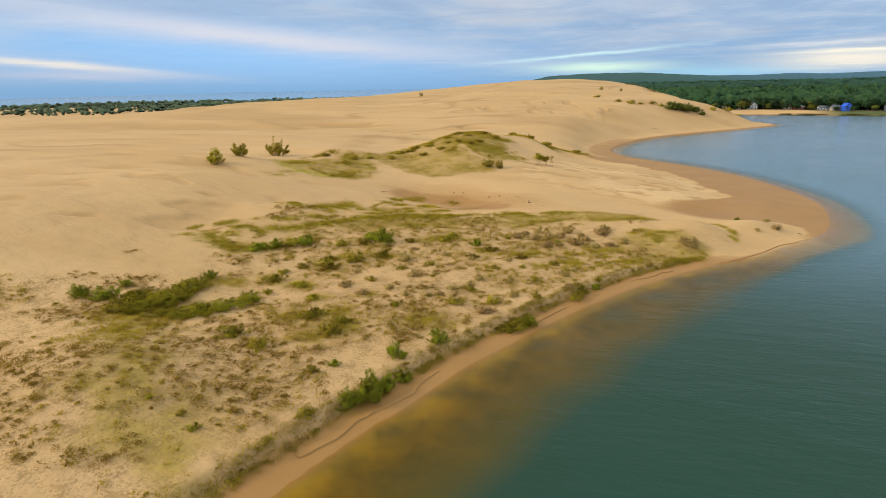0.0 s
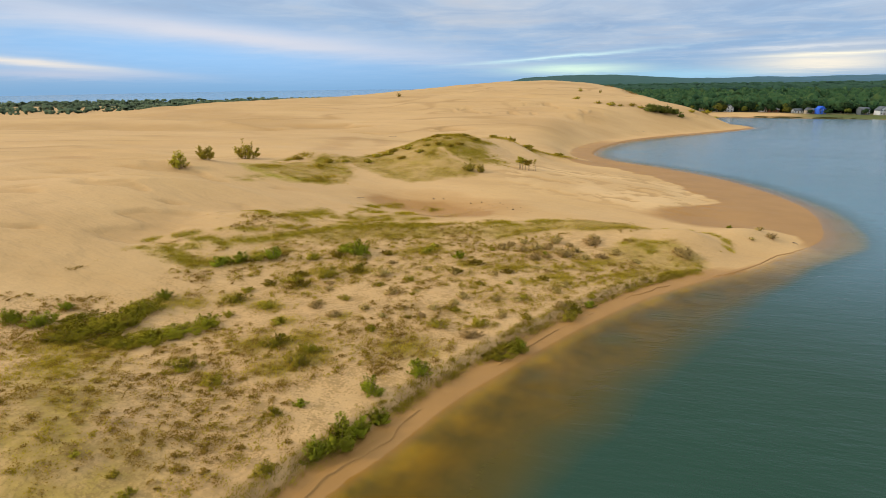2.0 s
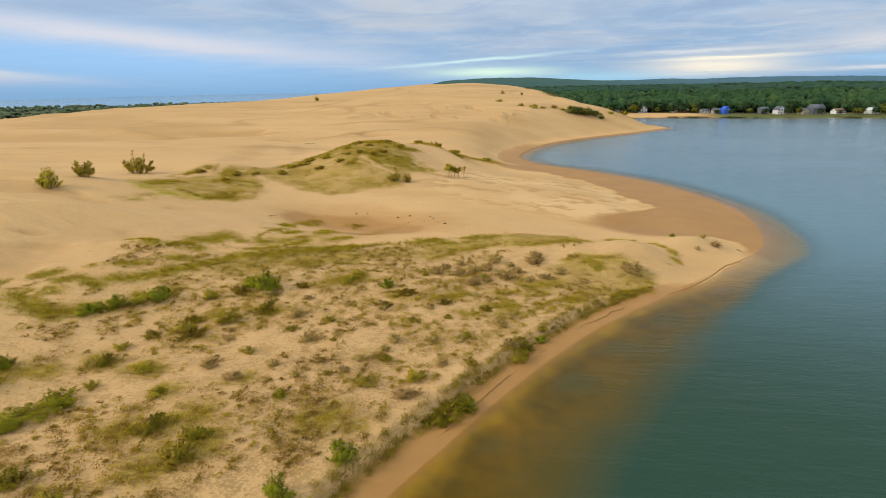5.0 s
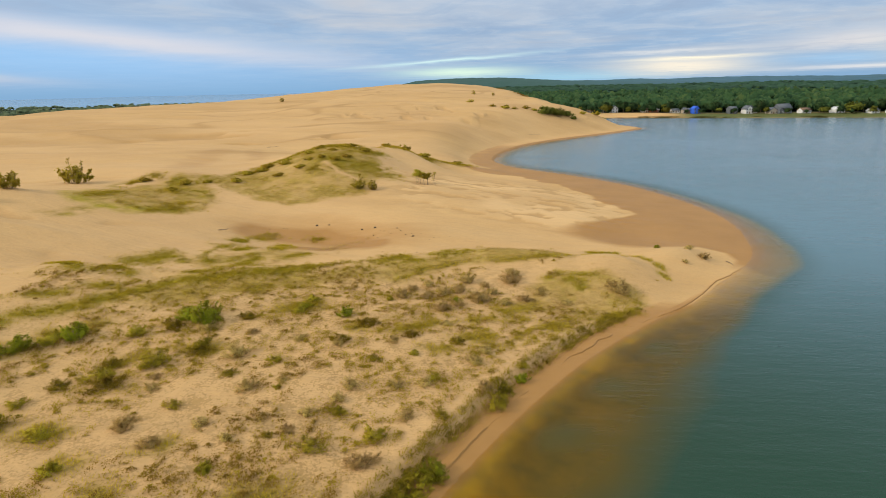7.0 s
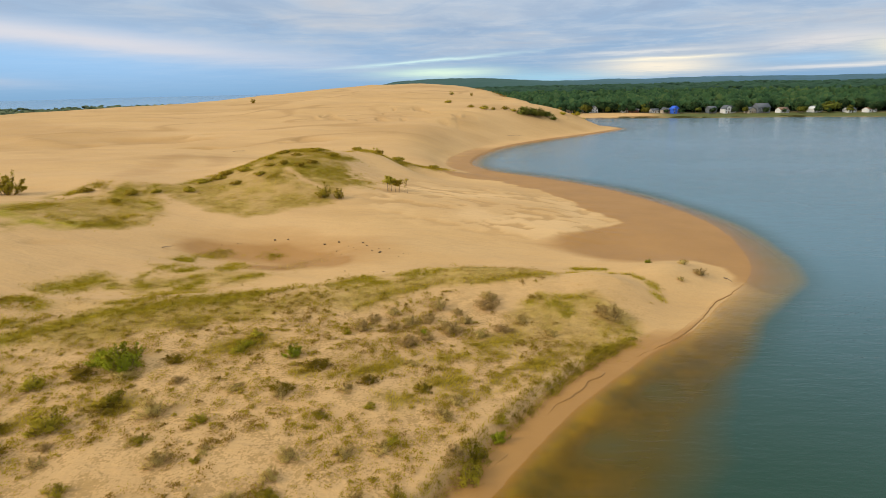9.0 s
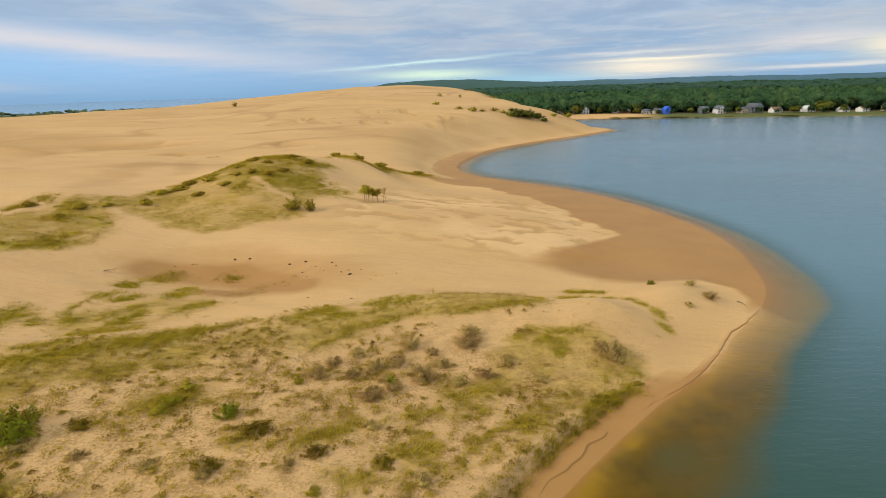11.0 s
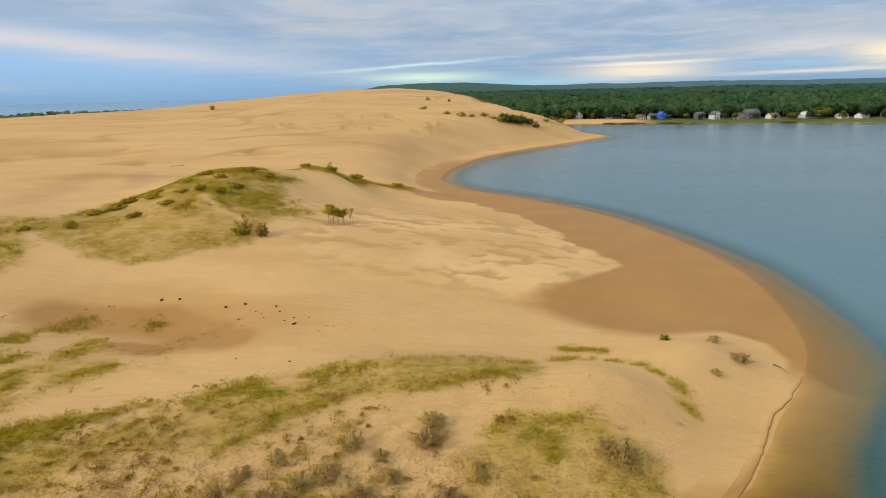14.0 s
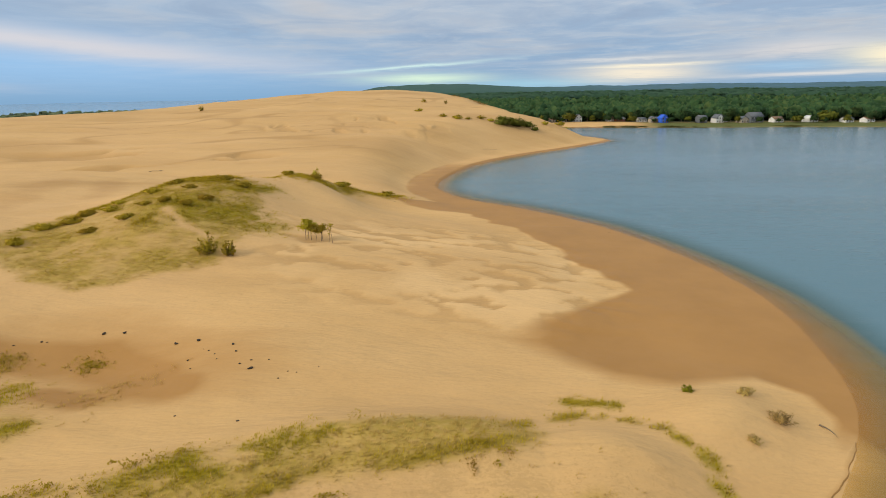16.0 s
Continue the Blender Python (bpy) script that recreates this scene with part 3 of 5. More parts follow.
def plain_edge(x, y):
    """Above 0 where plants grow on the near plain, below the bare dunes."""
    left = np.interp(y, (15, 30, 40, 48, 54, 62, 72, 80, 90), (-80, -72, -56, -45, -45, -48, -48, -40, -20))
    d, side = line_distance(x, y, RIDGE)
    beyond = np.where(side > 0, d, -d)
    return np.minimum((x - left) / 3 + 0.8 * rough(x, y, 6, 71), (2.0 - beyond) / 1.5 + 0.6 * rough(x, y, 5, 72)), beyond


def cover_maps(x, y, sd, z):
    inner, beyond = plain_edge(x, y)
    tip = ease(21, 15, x - 0.25 * (y - 84))
    plain = ease(0, 1, inner) * ease(3.0, 4.6, sd) * ease(89, 84, y) * tip
    crest = np.exp(-((beyond + 0.6) / 2.2) ** 2) * ease(-56, -48, x) * ease(15, 9, x) * (y < 96)
    return plain, crest


# growth on the sand: runs of (x, y, x, y, half width)
BACK_LIME = [(-37.1, 86.1, -37.5, 88.8, 0.7), (-37.5, 88.8, -37.1, 91.5, 0.7), (-37.1, 91.5, -36.4, 95.2, 0.7), (-36.4, 95.2, -34.1, 100, 0.7), (-36, 84, -34.4, 85.1, 0.6), (-34.4, 85.1, -32.1, 88.4, 0.6), (-35.6, 88, -33.9, 90.9, 0.6), (-31.9, 84.3, -31.2, 86.5, 0.6), (-30.6, 92.4, -30.3, 98.8, 0.7), (-30.3, 98.8, -27.3, 100.2, 0.7), (-28.1, 87.6, -25.3, 90.3, 0.4), (-48.9, 75.9, -43.8, 72.2, 0.5), (-42.1, 72.8, -41.3, 74.2, 0.5), (-41.3, 74.2, -38.8, 72.9, 0.5), (-43.2, 80.8, -41.9, 82.1, 1), (-41.9, 82.1, -41.1, 84.4, 1), (-41.1, 84.4, -38.7, 82.8, 0.5), (-49.8, 61.8, -48.8, 63, 0.5), (-51.5, 55.1, -50.4, 56.6, 0.35), (-52.4, 59.4, -52.1, 60.4, 0.35), (-48, 57.2, -46.8, 58.8, 1), (-46.1, 56.8, -44.1, 55.8, 0.9), (-47.9, 61, -45.6, 62.2, 0.5), (-45.6, 62.2, -43.4, 61.8, 0.5)]
CREST_BAND = [(-43.1, 63.3, -41.4, 64.4, 0.7), (-41.4, 64.4, -39.4, 66, 0.7), (-39.4, 66, -37.5, 68, 0.7), (-37.5, 68, -35.2, 70.7, 0.7), (-35.2, 70.7, -33.4, 72.8, 0.7), (-33.4, 72.8, -29.6, 74.8, 0.95), (-29.6, 74.8, -25.6, 77.1, 0.95), (-25.6, 77.1, -22.2, 79, 0.95)]
CREST_LIME = [(-16, 81.8, -12.8, 82.3, 0.6), (-12.8, 82.3, -8.4, 84.1, 0.6), (-46.2, 65.3, -44.6, 66.1, 0.5), (-44.6, 66.1, -42.4, 67, 0.5), (-41.5, 67.6, -40.6, 68.6, 0.6), (-40.6, 68.6, -38.4, 69.9, 0.6), (-33.8, 74.7, -30.9, 76.3, 0.4), (-16.5, 81.4, -12.1, 83.7, 0.6), (-12, 84.1, -7.6, 85.1, 0.7), (-7.6, 85.1, -3.9, 87.8, 0.9), (11.5, 93.2, 14.7, 92.3, 0.4), (17.0, 87.6, 17.4, 86.9, 0.3), (18.1, 85.9, 18.4, 85.2, 0.4), (17.9, 83.6, 18.3, 82.9, 0.35)]
TIP_LIME = [(4.6, 79.7, 5.8, 80.6, 0.5), (6.3, 80.2, 9.2, 80.6, 0.5), (6.5, 79.3, 8.0, 78.9, 0.5), (7.8, 77.5, 9.4, 78.0, 0.7), (9.4, 76.6, 12.0, 76.5, 0.5), (11.8, 76.1, 13.3, 74.4, 0.6), (9.0, 71.1, 12.3, 73.5, 0.5)]
CREST_STRAW = [(-38.0, 33.0, -26.0, 24.0, 2.6), (-33.0, 24.0, -22.0, 21.0, 2.2), (-28.2, 87.7, -21.8, 95.9, 1.6), (-36.0, 84.0, -30.0, 90.0, 1.6)]
CREST_OLIVE = [(-22.2, 79, -19.2, 81, 0.35), (-19.2, 81, -16.7, 81.8, 0.35), (-11.9, 77.4, -10.0, 80.4, 0.4), (-10.0, 80.4, -6.8, 82.4, 0.5), (-6.8, 82.4, -3.2, 84.0, 0.5), (-3.2, 84.0, 0.1, 84.3, 0.5), (0.1, 84.3, 5.0, 85.6, 0.5), (5.0, 85.6, 7.7, 86.7, 0.5), (7.4, 88.6, 11.3, 91.0, 0.5), (11.9, 91.2, 13.2, 90.7, 0.4), (14.6, 90.0, 15.3, 89.5, 0.35), (16.3, 88.6, 16.8, 88.4, 0.3), (-0.4, 71.6, 1.8, 72.9, 1.1), (-3.6, 69.0, 1.0, 69.8, 0.7), (8.3, 70.3, 12.7, 74.2, 0.5)]
HILL_LIME = [(-46.0, 135.0, -41.0, 140.0, 1.3), (-37.0, 141.5, -31.5, 143.5, 1.5), (-29.5, 128.0, -24.0, 133.0, 2.2), (-62.0, 98.7, -61.2, 107.0, 1.2), (-56.7, 115.5, -53.1, 121.1, 1.2), (-58.2, 97.6, -50.0, 102.3, 1.0), (-57.6, 117.2, -54.7, 119.3, 1.1), (-54.4, 112.7, -50.1, 112.6, 1.5), (-40.5, 141.0, -38.0, 142.0, 2.0), (-32.5, 130.5, -22.2, 130.6, 2.6), (-50.2, 122.5, -49.5, 127.5, 0.8), (-28.7, 137.6, -25.5, 147.0, 1.5)]
HILL_OLIVE = [(-64.7, 112.2, -61.7, 118.4, 1.4), (-59.4, 94.5, -56.0, 100.3, 1.1), (-61.6, 91.1, -59.3, 92.7, 0.8), (-56.6, 111.9, -54.1, 111.0, 0.8), (-50.6, 103.8, -49.6, 105.9, 1.5), (-47.0, 128.9, -46.5, 134.0, 1.2), (-37.5, 143.0, -35.0, 144.5, 1.6), (-33.0, 142.5, -31.0, 147.0, 2.0), (-25.6, 160.0, -22.6, 161.0, 2.2), (-22.7, 164.0, -16.0, 170.0, 1.8), (-11.7, 171.5, -7.0, 172.0, 1.8), (-34.6, 125.1, -31.0, 126.0, 1.0)]
HILL_STRAW = [(-26.0, 161.0, -17.0, 169.0, 3.0), (-12.0, 171.5, -7.0, 172.0, 1.6)]
# areas matted with dry grass: the hill's face, its western lobe, the back and the tip of the foredune
STRAW_AREAS = [[(-45, 115), (-40, 112.5), (-34, 110.5), (-28.4, 113.2), (-24.8, 116), (-22, 121.6), (-21.5, 127), (-23, 136), (-26, 148), (-33, 148), (-40, 143), (-46, 135), (-51, 128), (-53, 120)],
               [(-67, 101), (-62, 96), (-54, 98), (-46, 104), (-47, 111), (-52, 119), (-58, 121), (-61, 113), (-66, 108)],
               [(-12, 82.5), (-4, 87.2), (6, 88.8), (8, 87), (0, 84.5), (-7, 82.5), (-10, 79.5)],
               [(-37, 67.5), (-31, 72), (-22, 78.6), (-12, 83.6), (-10, 80.5), (-12, 77), (-20, 74), (-28, 70.5), (-34, 67)],
               [(4, 80), (10, 81), (14.5, 77), (12.5, 74), (8, 70), (3, 72), (2, 77)]]
NEAR_OLIVE = [(-33.9, 81.2, -30.1, 83.2, 1.2), (-21.6, 69.2, -19.1, 70.4, 1.0), (-26.6, 71.8, -25.1, 73.1, 0.8), (-7.0, 62.5, -2.0, 66.0, 1.0), (-1.5, 64.5, 4.5, 69.0, 1.1), (-10.0, 66.0, -6.0, 68.5, 0.8), (-14.0, 66.0, -11.0, 67.0, 0.7)]
PLAIN_OLIVE = [(-43.2, 37.1, -39.3, 38.8, 2.1), (-39.6, 34.2, -37.9, 34.5, 1.8), (-27.2, 41.4, -23.9, 43.8, 1.3), (-23.3, 38.3, -21.4, 40.9, 1.3), (-40.5, 46.7, -37.9, 47.7, 1.2), (-39.0, 61.7, -36.4, 63.5, 1.0), (-42.8, 56.7, -40.9, 58.3, 1.0), (-35.5, 50.3, -34.3, 50.1, 1.0), (-17.5, 44.2, -13.3, 44.7, 1.2), (-31.7, 49.8, -30.2, 50.1, 0.9), (-27.5, 46.9, -26.6, 46.6, 0.7), (-30.6, 59.0, -25.4, 61.4, 1.0), (-27.8, 34.9, -25.7, 36.6, 1.0), (-23.3, 48.6, -22.6, 48.8, 0.8)]
BROWN_SOIL = [(-38.0, 32.9, -28.5, 32.7, 2.0), (-25.8, 31.9, -22.6, 31.3, 1.6), (-20.1, 51.0, -12.6, 52.1, 1.5), (-17.1, 43.0, -13.1, 45.2, 1.3), (-6.9, 75.0, -3.4, 76.2, 1.5), (-5.0, 79.6, 1.3, 80.5, 1.0), (-27.0, 27.0, -20.0, 26.0, 2.2), (-33.0, 28.5, -29.0, 27.5, 2.0)]
FOOTPATHS = [(-32.9, 128.3, -29.6, 125.0, 0.5), (-29.6, 125.0, -25.4, 123.4, 0.5), (-27.0, 161.0, -22.5, 151.5, 0.7), (-22.5, 151.5, -19.6, 147.0, 0.7)]
# shaded lee slopes of the dunes, darkened in the sand's colour
LEE_SHADE = [(-108.0, 84.0, -96.0, 92.0, 4.5), (-96.0, 92.0, -84.0, 103.0, 4.5), (-62.6, 128.6, -69.9, 164.7, 5.5), (-55.0, 150.0, -62.0, 168.0, 4.0)]
# the wet flat behind the tip of the point
WET_FLAT = [(-8, 171), (0, 163.5), (7.7, 160), (13.9, 149.7), (18.6, 134.7), (21.6, 122), (23.4, 117), (15.7, 110.5), (11.0, 107.5), (4.5, 104), (7.4, 102.3), (11.9, 99.7), (15.7, 96.7), (20.5, 94.6), (27.0, 96.6), (29.6, 94.0), (29.4, 89.5), (31.0, 86.0), (60, 86), (60, 172)]
DAMP_SAND = [(-37.0, 100.2, -27.0, 101.0, 2.8), (-27.0, 100.5, -20.5, 97.0, 3.2), (-21.0, 96.5, -17.6, 95.0, 2.2), (-28.0, 95.5, -24.0, 94.0, 1.6)]


def runs(x, y, lines, grow=1.3):
    """1 along the runs, falling to 0 beside them."""
    out = np.zeros(np.shape(x))
    for ax, ay, bx, by, w in lines:
        d = line_distance(x, y, [(ax, ay), (bx, by)])[0]
        out = np.maximum(out, np.exp(-(d / (w * grow)) ** 2))
    return out


def growth(x, y):
    """How thick the lime, olive and straw-coloured grass stands."""
    bare = 1 - runs(x, y, FOOTPATHS)
    torn = ease(-0.45, 0.1, rough(x, y, 2.0, 101, 3))
    lime = np.maximum(np.maximum(runs(x, y, BACK_LIME, 1.6), runs(x, y, CREST_LIME + TIP_LIME + HILL_LIME, 1.25)) * torn, runs(x, y, CREST_BAND, 1.2) * ease(-0.9, -0.3, rough(x, y, 2.0, 101, 3))) * bare
    olive = runs(x, y, CREST_OLIVE + HILL_OLIVE + PLAIN_OLIVE + NEAR_OLIVE, 1.15) * ease(-0.4, 0.15, rough(x, y, 1.7, 102, 3)) * bare
    mats = np.maximum.reduce([ease(-0.8, 1.2, ring_distance(x, y, ring) + 1.6 * rough(x, y, 4, 104)) for ring in STRAW_AREAS])
    mats = mats * (0.55 + 0.45 * ease(-0.35, 0.2, rough(x, y, 2.4, 105, 3)))
    straw = np.maximum(mats, runs(x, y, CREST_STRAW + HILL_STRAW) * ease(-0.6, 0.2, rough(x, y, 3.5, 103, 3))) * bare
    return lime, olive, straw


gx = axis((-1750, -330, 90, 9), (-330, -72, 9, 0.9), (-72, 42, 0.52, 0.52), (42, 120, 0.9, 3.0), (120, 420, 3.5, 9), (420, 5100, 9, 190))
gy = axis((-880, -20, 90, 4), (-20, 20, 3, 0.7), (20, 104, 0.54, 0.54), (104, 142, 0.4, 0.4), (142, 250, 0.5, 1.5), (250, 460, 1.5, 3.0), (460, 1000, 4, 16), (1000, 6000, 18, 170))
GX, GY = np.meshgrid(gx, gy)
SD = shore_distance(GX, GY)
GZ = ground_height(GX, GY, SD)
PLAIN, TOPGRASS = cover_maps(GX, GY, SD, GZ)
WET_AND_LEE = np.clip(ease(46, 36, SD) * ease(0.95, 0.25, GZ) * ease(165, 172, GY) * ease(260, 215, GY), 0, 1)
FLAT = ring_distance(GX, GY, WET_FLAT) + 1.1 * speckle(GX * 0.4 - GY * 0.1, GY, 2.6, 58) * ease(100, 108, GY)
SOFT = 1.2 + 2.2 * ease(110, 103, GY) * ease(30, 20, GX)
WET_AND_LEE = np.maximum(WET_AND_LEE, ease(-1, 1.1, FLAT / SOFT) * (1 - 0.6 * ease(20, 6, GX) * ease(112, 104, GY) * ease(6, 0, FLAT)))
WET_AND_LEE = np.maximum(WET_AND_LEE, np.maximum(0.66 * mound(GX, GY, -25, 99.5, 16, 7.0, -10) ** 0.7, np.maximum(0.95 * runs(GX, GY, DAMP_SAND), 0.42 * runs(GX, GY, LEE_SHADE))))
WET_AND_LEE = np.maximum(WET_AND_LEE, ease(2.2, 0.6, SD) * ease(600, 420, GY) * (1 - 0.8 * ease(92, 86, GY) + 0.45 * ease(78, 70, GY)))
WET_AND_LEE = np.maximum(WET_AND_LEE, 0.92 * ease(3.0, 2.0, SD) * ease(80, 72, GY) * (GX > -60))
WET_AND_LEE = WET_AND_LEE * (1 - 0.1 * ease(88, 80, GY) * ease(0.2, 1.0, SD))
WOOD = ease(418, 432, GY - 6 * rough(GX, GY, 30, 81) - np.interp(GX, (-400, 40, 70, 120, 160, 204, 243, 330, 480), (120, 30, 14, 8, -6, -14, -26, -54, -130)))
LITTER = np.clip(PLAIN * (0.85 + 0.55 * rough(GX, GY, 11, 82) + 0.8 * ease(38, 29, GY) + 0.5 * ease(52, 60, GY) * ease(-34, -24, GX)) * (1 - 0.8 * ease(75, 80, GY)), 0, 1)
LIME, OLIVE, STRAW = growth(GX, GY)
STRAW = np.clip(STRAW + 0.2 * TOPGRASS * ease(-0.5, 0.2, rough(GX * 0.5, GY, 6, 94)), 0, 1)
SOIL = np.clip(1.2 * ease(1.9, 2.3, SD) * ease(3.5, 2.9, SD) * ease(76, 70, GY) * (GX > -60) + runs(GX, GY, BROWN_SOIL, 1.5) + 0.3 * PLAIN * ease(0.1, 0.6, rough(GX, GY, 9, 83)), 0, 1)
APRON, SLOPE, SLIDES, BOWLS = scours(GX, GY, SD)
BLOWN = np.clip(lobe(GX, GY) * ease(10, 20, SD) * (1 - APRON) * (0.15 + 0.55 * ease(-0.2, 0.4, rough(GX, GY, 9, 86))), 0, 1)
TROUGH = np.clip(0.75 * APRON + 0.6 * SLOPE + 0.75 * SLIDES + 0.9 * BOWLS, 0, 1)
# lee shade along drift edges, painted brown; scoured hollows join it
EDGE_SHADE = ease(0.74, 0.97, long_waves(GX, GY)) * ease(-0.35, 0.25, rough(GX, GY, 45, 87)) * np.maximum(ease(165, 200, GY) * ease(440, 360, GY) * ease(12, 26, SD), 0.9 * ease(-44, -60, GX) * ease(48, 70, GY) * ease(200, 160, GY))
EDGE_SHADE = np.clip(np.maximum(EDGE_SHADE, TROUGH), 0, 1)
# broad brown patches standing in for shaded lee slopes
DRIFT = ease(0.05, 0.55, rough(GX * 0.6, GY, 34, 88, 3)) * ease(150, 190, GY) * (GY < 460)
LAWN = ease(-1.5, 0.0, SD) * ease(122, 140, GX + 4 * rough(GX, GY, 12, 85)) * ease(300, 340, GY) * (1 - WOOD)
ground = tagged(sheet("ground", gx, gy, GZ, sand, wet=WET_AND_LEE, woodland=WOOD, litter=LITTER, moss=LIME, turf=OLIVE, straw=STRAW, soil=SOIL, lawn=LAWN, blown=BLOWN, edges=EDGE_SHADE, drift=DRIFT, algae=0.12 + 0.88 * ease(86, 64, GY)), "pale tan dune sand, wet and brown along the lake", "ground", kind="structure")


def shore_scarp():
    """The small step that the waves have cut into the sand along the point."""
    line = rounded(SHORE, 40)
    line = line[(line[:, 1] > 24) & (line[:, 1] < 92)]
    way = np.gradient(line, axis=0)
    inland = np.stack([-way[:, 1], way[:, 0]], 1) / np.linalg.norm(way, axis=1)[:, None]
    x, y = line.T
    back = 0.25 + 0.5 * rough(x, y, 3.0, 181, 5) + 0.6 * ease(76, 62, y)
    tall = 0.11 * ease(-0.05, 0.3, rough(x, y, 5.0, 182, 5) + 0.15 + 0.2 * ease(76, 82, y)) * ease(89, 84, y)
    rows = []
    for off, up in ((-0.03, -0.15), (0.0, 0.1), (0.03, 0.95), (0.07, 1.0), (0.45, 0.3), (0.9, -0.1)):
        q = line + inland * (back + off)[:, None]
        rows.append(np.stack([q[:, 0], q[:, 1], ground_height(q[:, 0], q[:, 1]) + up * tall - 0.012], 1))
    n, k = len(line), len(rows)
    i = (np.arange(k - 1)[:, None] * n + np.arange(n - 1)).ravel()
    me = bpy.data.meshes.new("shore_scarp")
    fill(me, np.vstack(rows), np.stack([i, i + 1, i + n + 1, i + n], -1))
    me.shade_smooth()
    me.attributes.new("wet", "FLOAT", "POINT").data.foreach_set("value", np.concatenate([np.clip(0.2 + 0.65 * ease(82, 72, y) + more, 0, 1) for more in (1, 1, 0.8, 0.3, 0.0, 0.0)]).astype(np.float32))
    me.materials.append(sand)
    tagged(new("shore_scarp", me), "low wave-cut step of wet sand at the water's edge", "ground", kind="structure")


shore_scarp()
wx = axis((-3000, -200, 90, 12), (-200, -30, 9, 0.8), (-30, 60, 1.2, 1.2), (60, 300, 2.5, 12), (300, 5000, 14, 180))
wy = axis((-880, 10, 60, 1.2), (10, 150, 1.2, 1.2), (150, 460, 1.6, 5), (460, 4900, 8, 170))
WX, WY = np.meshgrid(wx, wy)
WSD = shore_distance(WX, WY)
WZ = ground_height(WX, WY, WSD)
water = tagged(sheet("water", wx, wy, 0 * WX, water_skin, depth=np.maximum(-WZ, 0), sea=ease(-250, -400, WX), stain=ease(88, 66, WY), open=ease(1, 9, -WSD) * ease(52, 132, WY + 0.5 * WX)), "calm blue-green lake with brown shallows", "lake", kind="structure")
water.visible_shadow = False

# ---- plants: makers ----
def soften(me, co, middle=None):
    """Lets foliage take the light as a mass: its normals point up, or out from the middle."""
    way = np.tile((0.0, 0.0, 1.0), (len(co), 1)) if middle is None else np.asarray(co) - middle + (0, 0, 0.12)
    way = way / np.maximum(np.linalg.norm(way, axis=1)[:, None], 1e-6)
    me.normals_split_custom_set_from_vertices(way.astype(np.float32))


def turned_out(co, faces, middle=None):
    """Winds the leaves and blades so that they face outwards, or up and towards the lake."""
    co, faces = np.asarray(co), np.asarray(faces)
    a, b, c = co[faces[:, 0]], co[faces[:, 1]], co[faces[:, 2]]
    way = np.array((0.25, -0.75, 0.6)) if middle is None else a - middle + (0, 0, 0.05)
    back = (np.cross(b - a, c - a) * way).sum(1) < 0
    faces = faces.copy()
    faces[back] = faces[back][:, ::-1]
    return faces


def part(name, co, faces, mat, parent, label="", middle=None):
    """One mesh part under a thing."""
    me = bpy.data.meshes.new(name)
    fill(me, np.asarray(co), np.asarray(faces) if middle is None else turned_out(co, faces, middle))
    if middle is not None:
        soften(me, co, middle)
    me.materials.append(mat)
    ob = new(name, me)
    ob.parent = parent
    return tagged(ob, label)


def leaves(points, size, rng, up=0.35):
    """A bent diamond leaf at each point."""
    n = len(points)
    a = rng.normal(size=(n, 3))
    a[:, 2] += up
    a /= np.linalg.norm(a, axis=1)[:, None]
    b = np.cross(a, rng.normal(size=(n, 3)))
    b /= np.linalg.norm(b, axis=1)[:, None]
    s = size * rng.uniform(0.6, 1.35, (n, 1))
    c = np.cross(a, b)
    p = np.asarray(points)
    co = np.stack([p - a * s, p + b * s * 0.55 + c * s * 0.15, p + a * s, p - b * s * 0.55 + c * s * 0.15], 1).reshape(-1, 3)
    q = np.arange(n)[:, None] * 4
    return co, np.vstack([q + [0, 1, 2], q + [0, 2, 3]])


def limbs(lines, sides=5):
    """Tapered tubes: each line is a list of (x, y, z, radius)."""
    cos, faces, start = [], [], 0
    for line in lines:
        line = np.asarray(line, float)
        for k, (x, y, z, r) in enumerate(line):
            t = np.linspace(0, 2 * math.pi, sides, endpoint=False)
            cos.append(np.stack([x + r * np.cos(t), y + r * np.sin(t), z + 0 * t], 1))
            if k:
                for i in range(sides):
                    j = (i + 1) % sides
                    a = start + (k - 1) * sides
                    faces += [(a + i, a + j, a + sides + j), (a + i, a + sides + j, a + sides + i)]
        start += len(line) * sides
    return np.vstack(cos), np.array(faces)


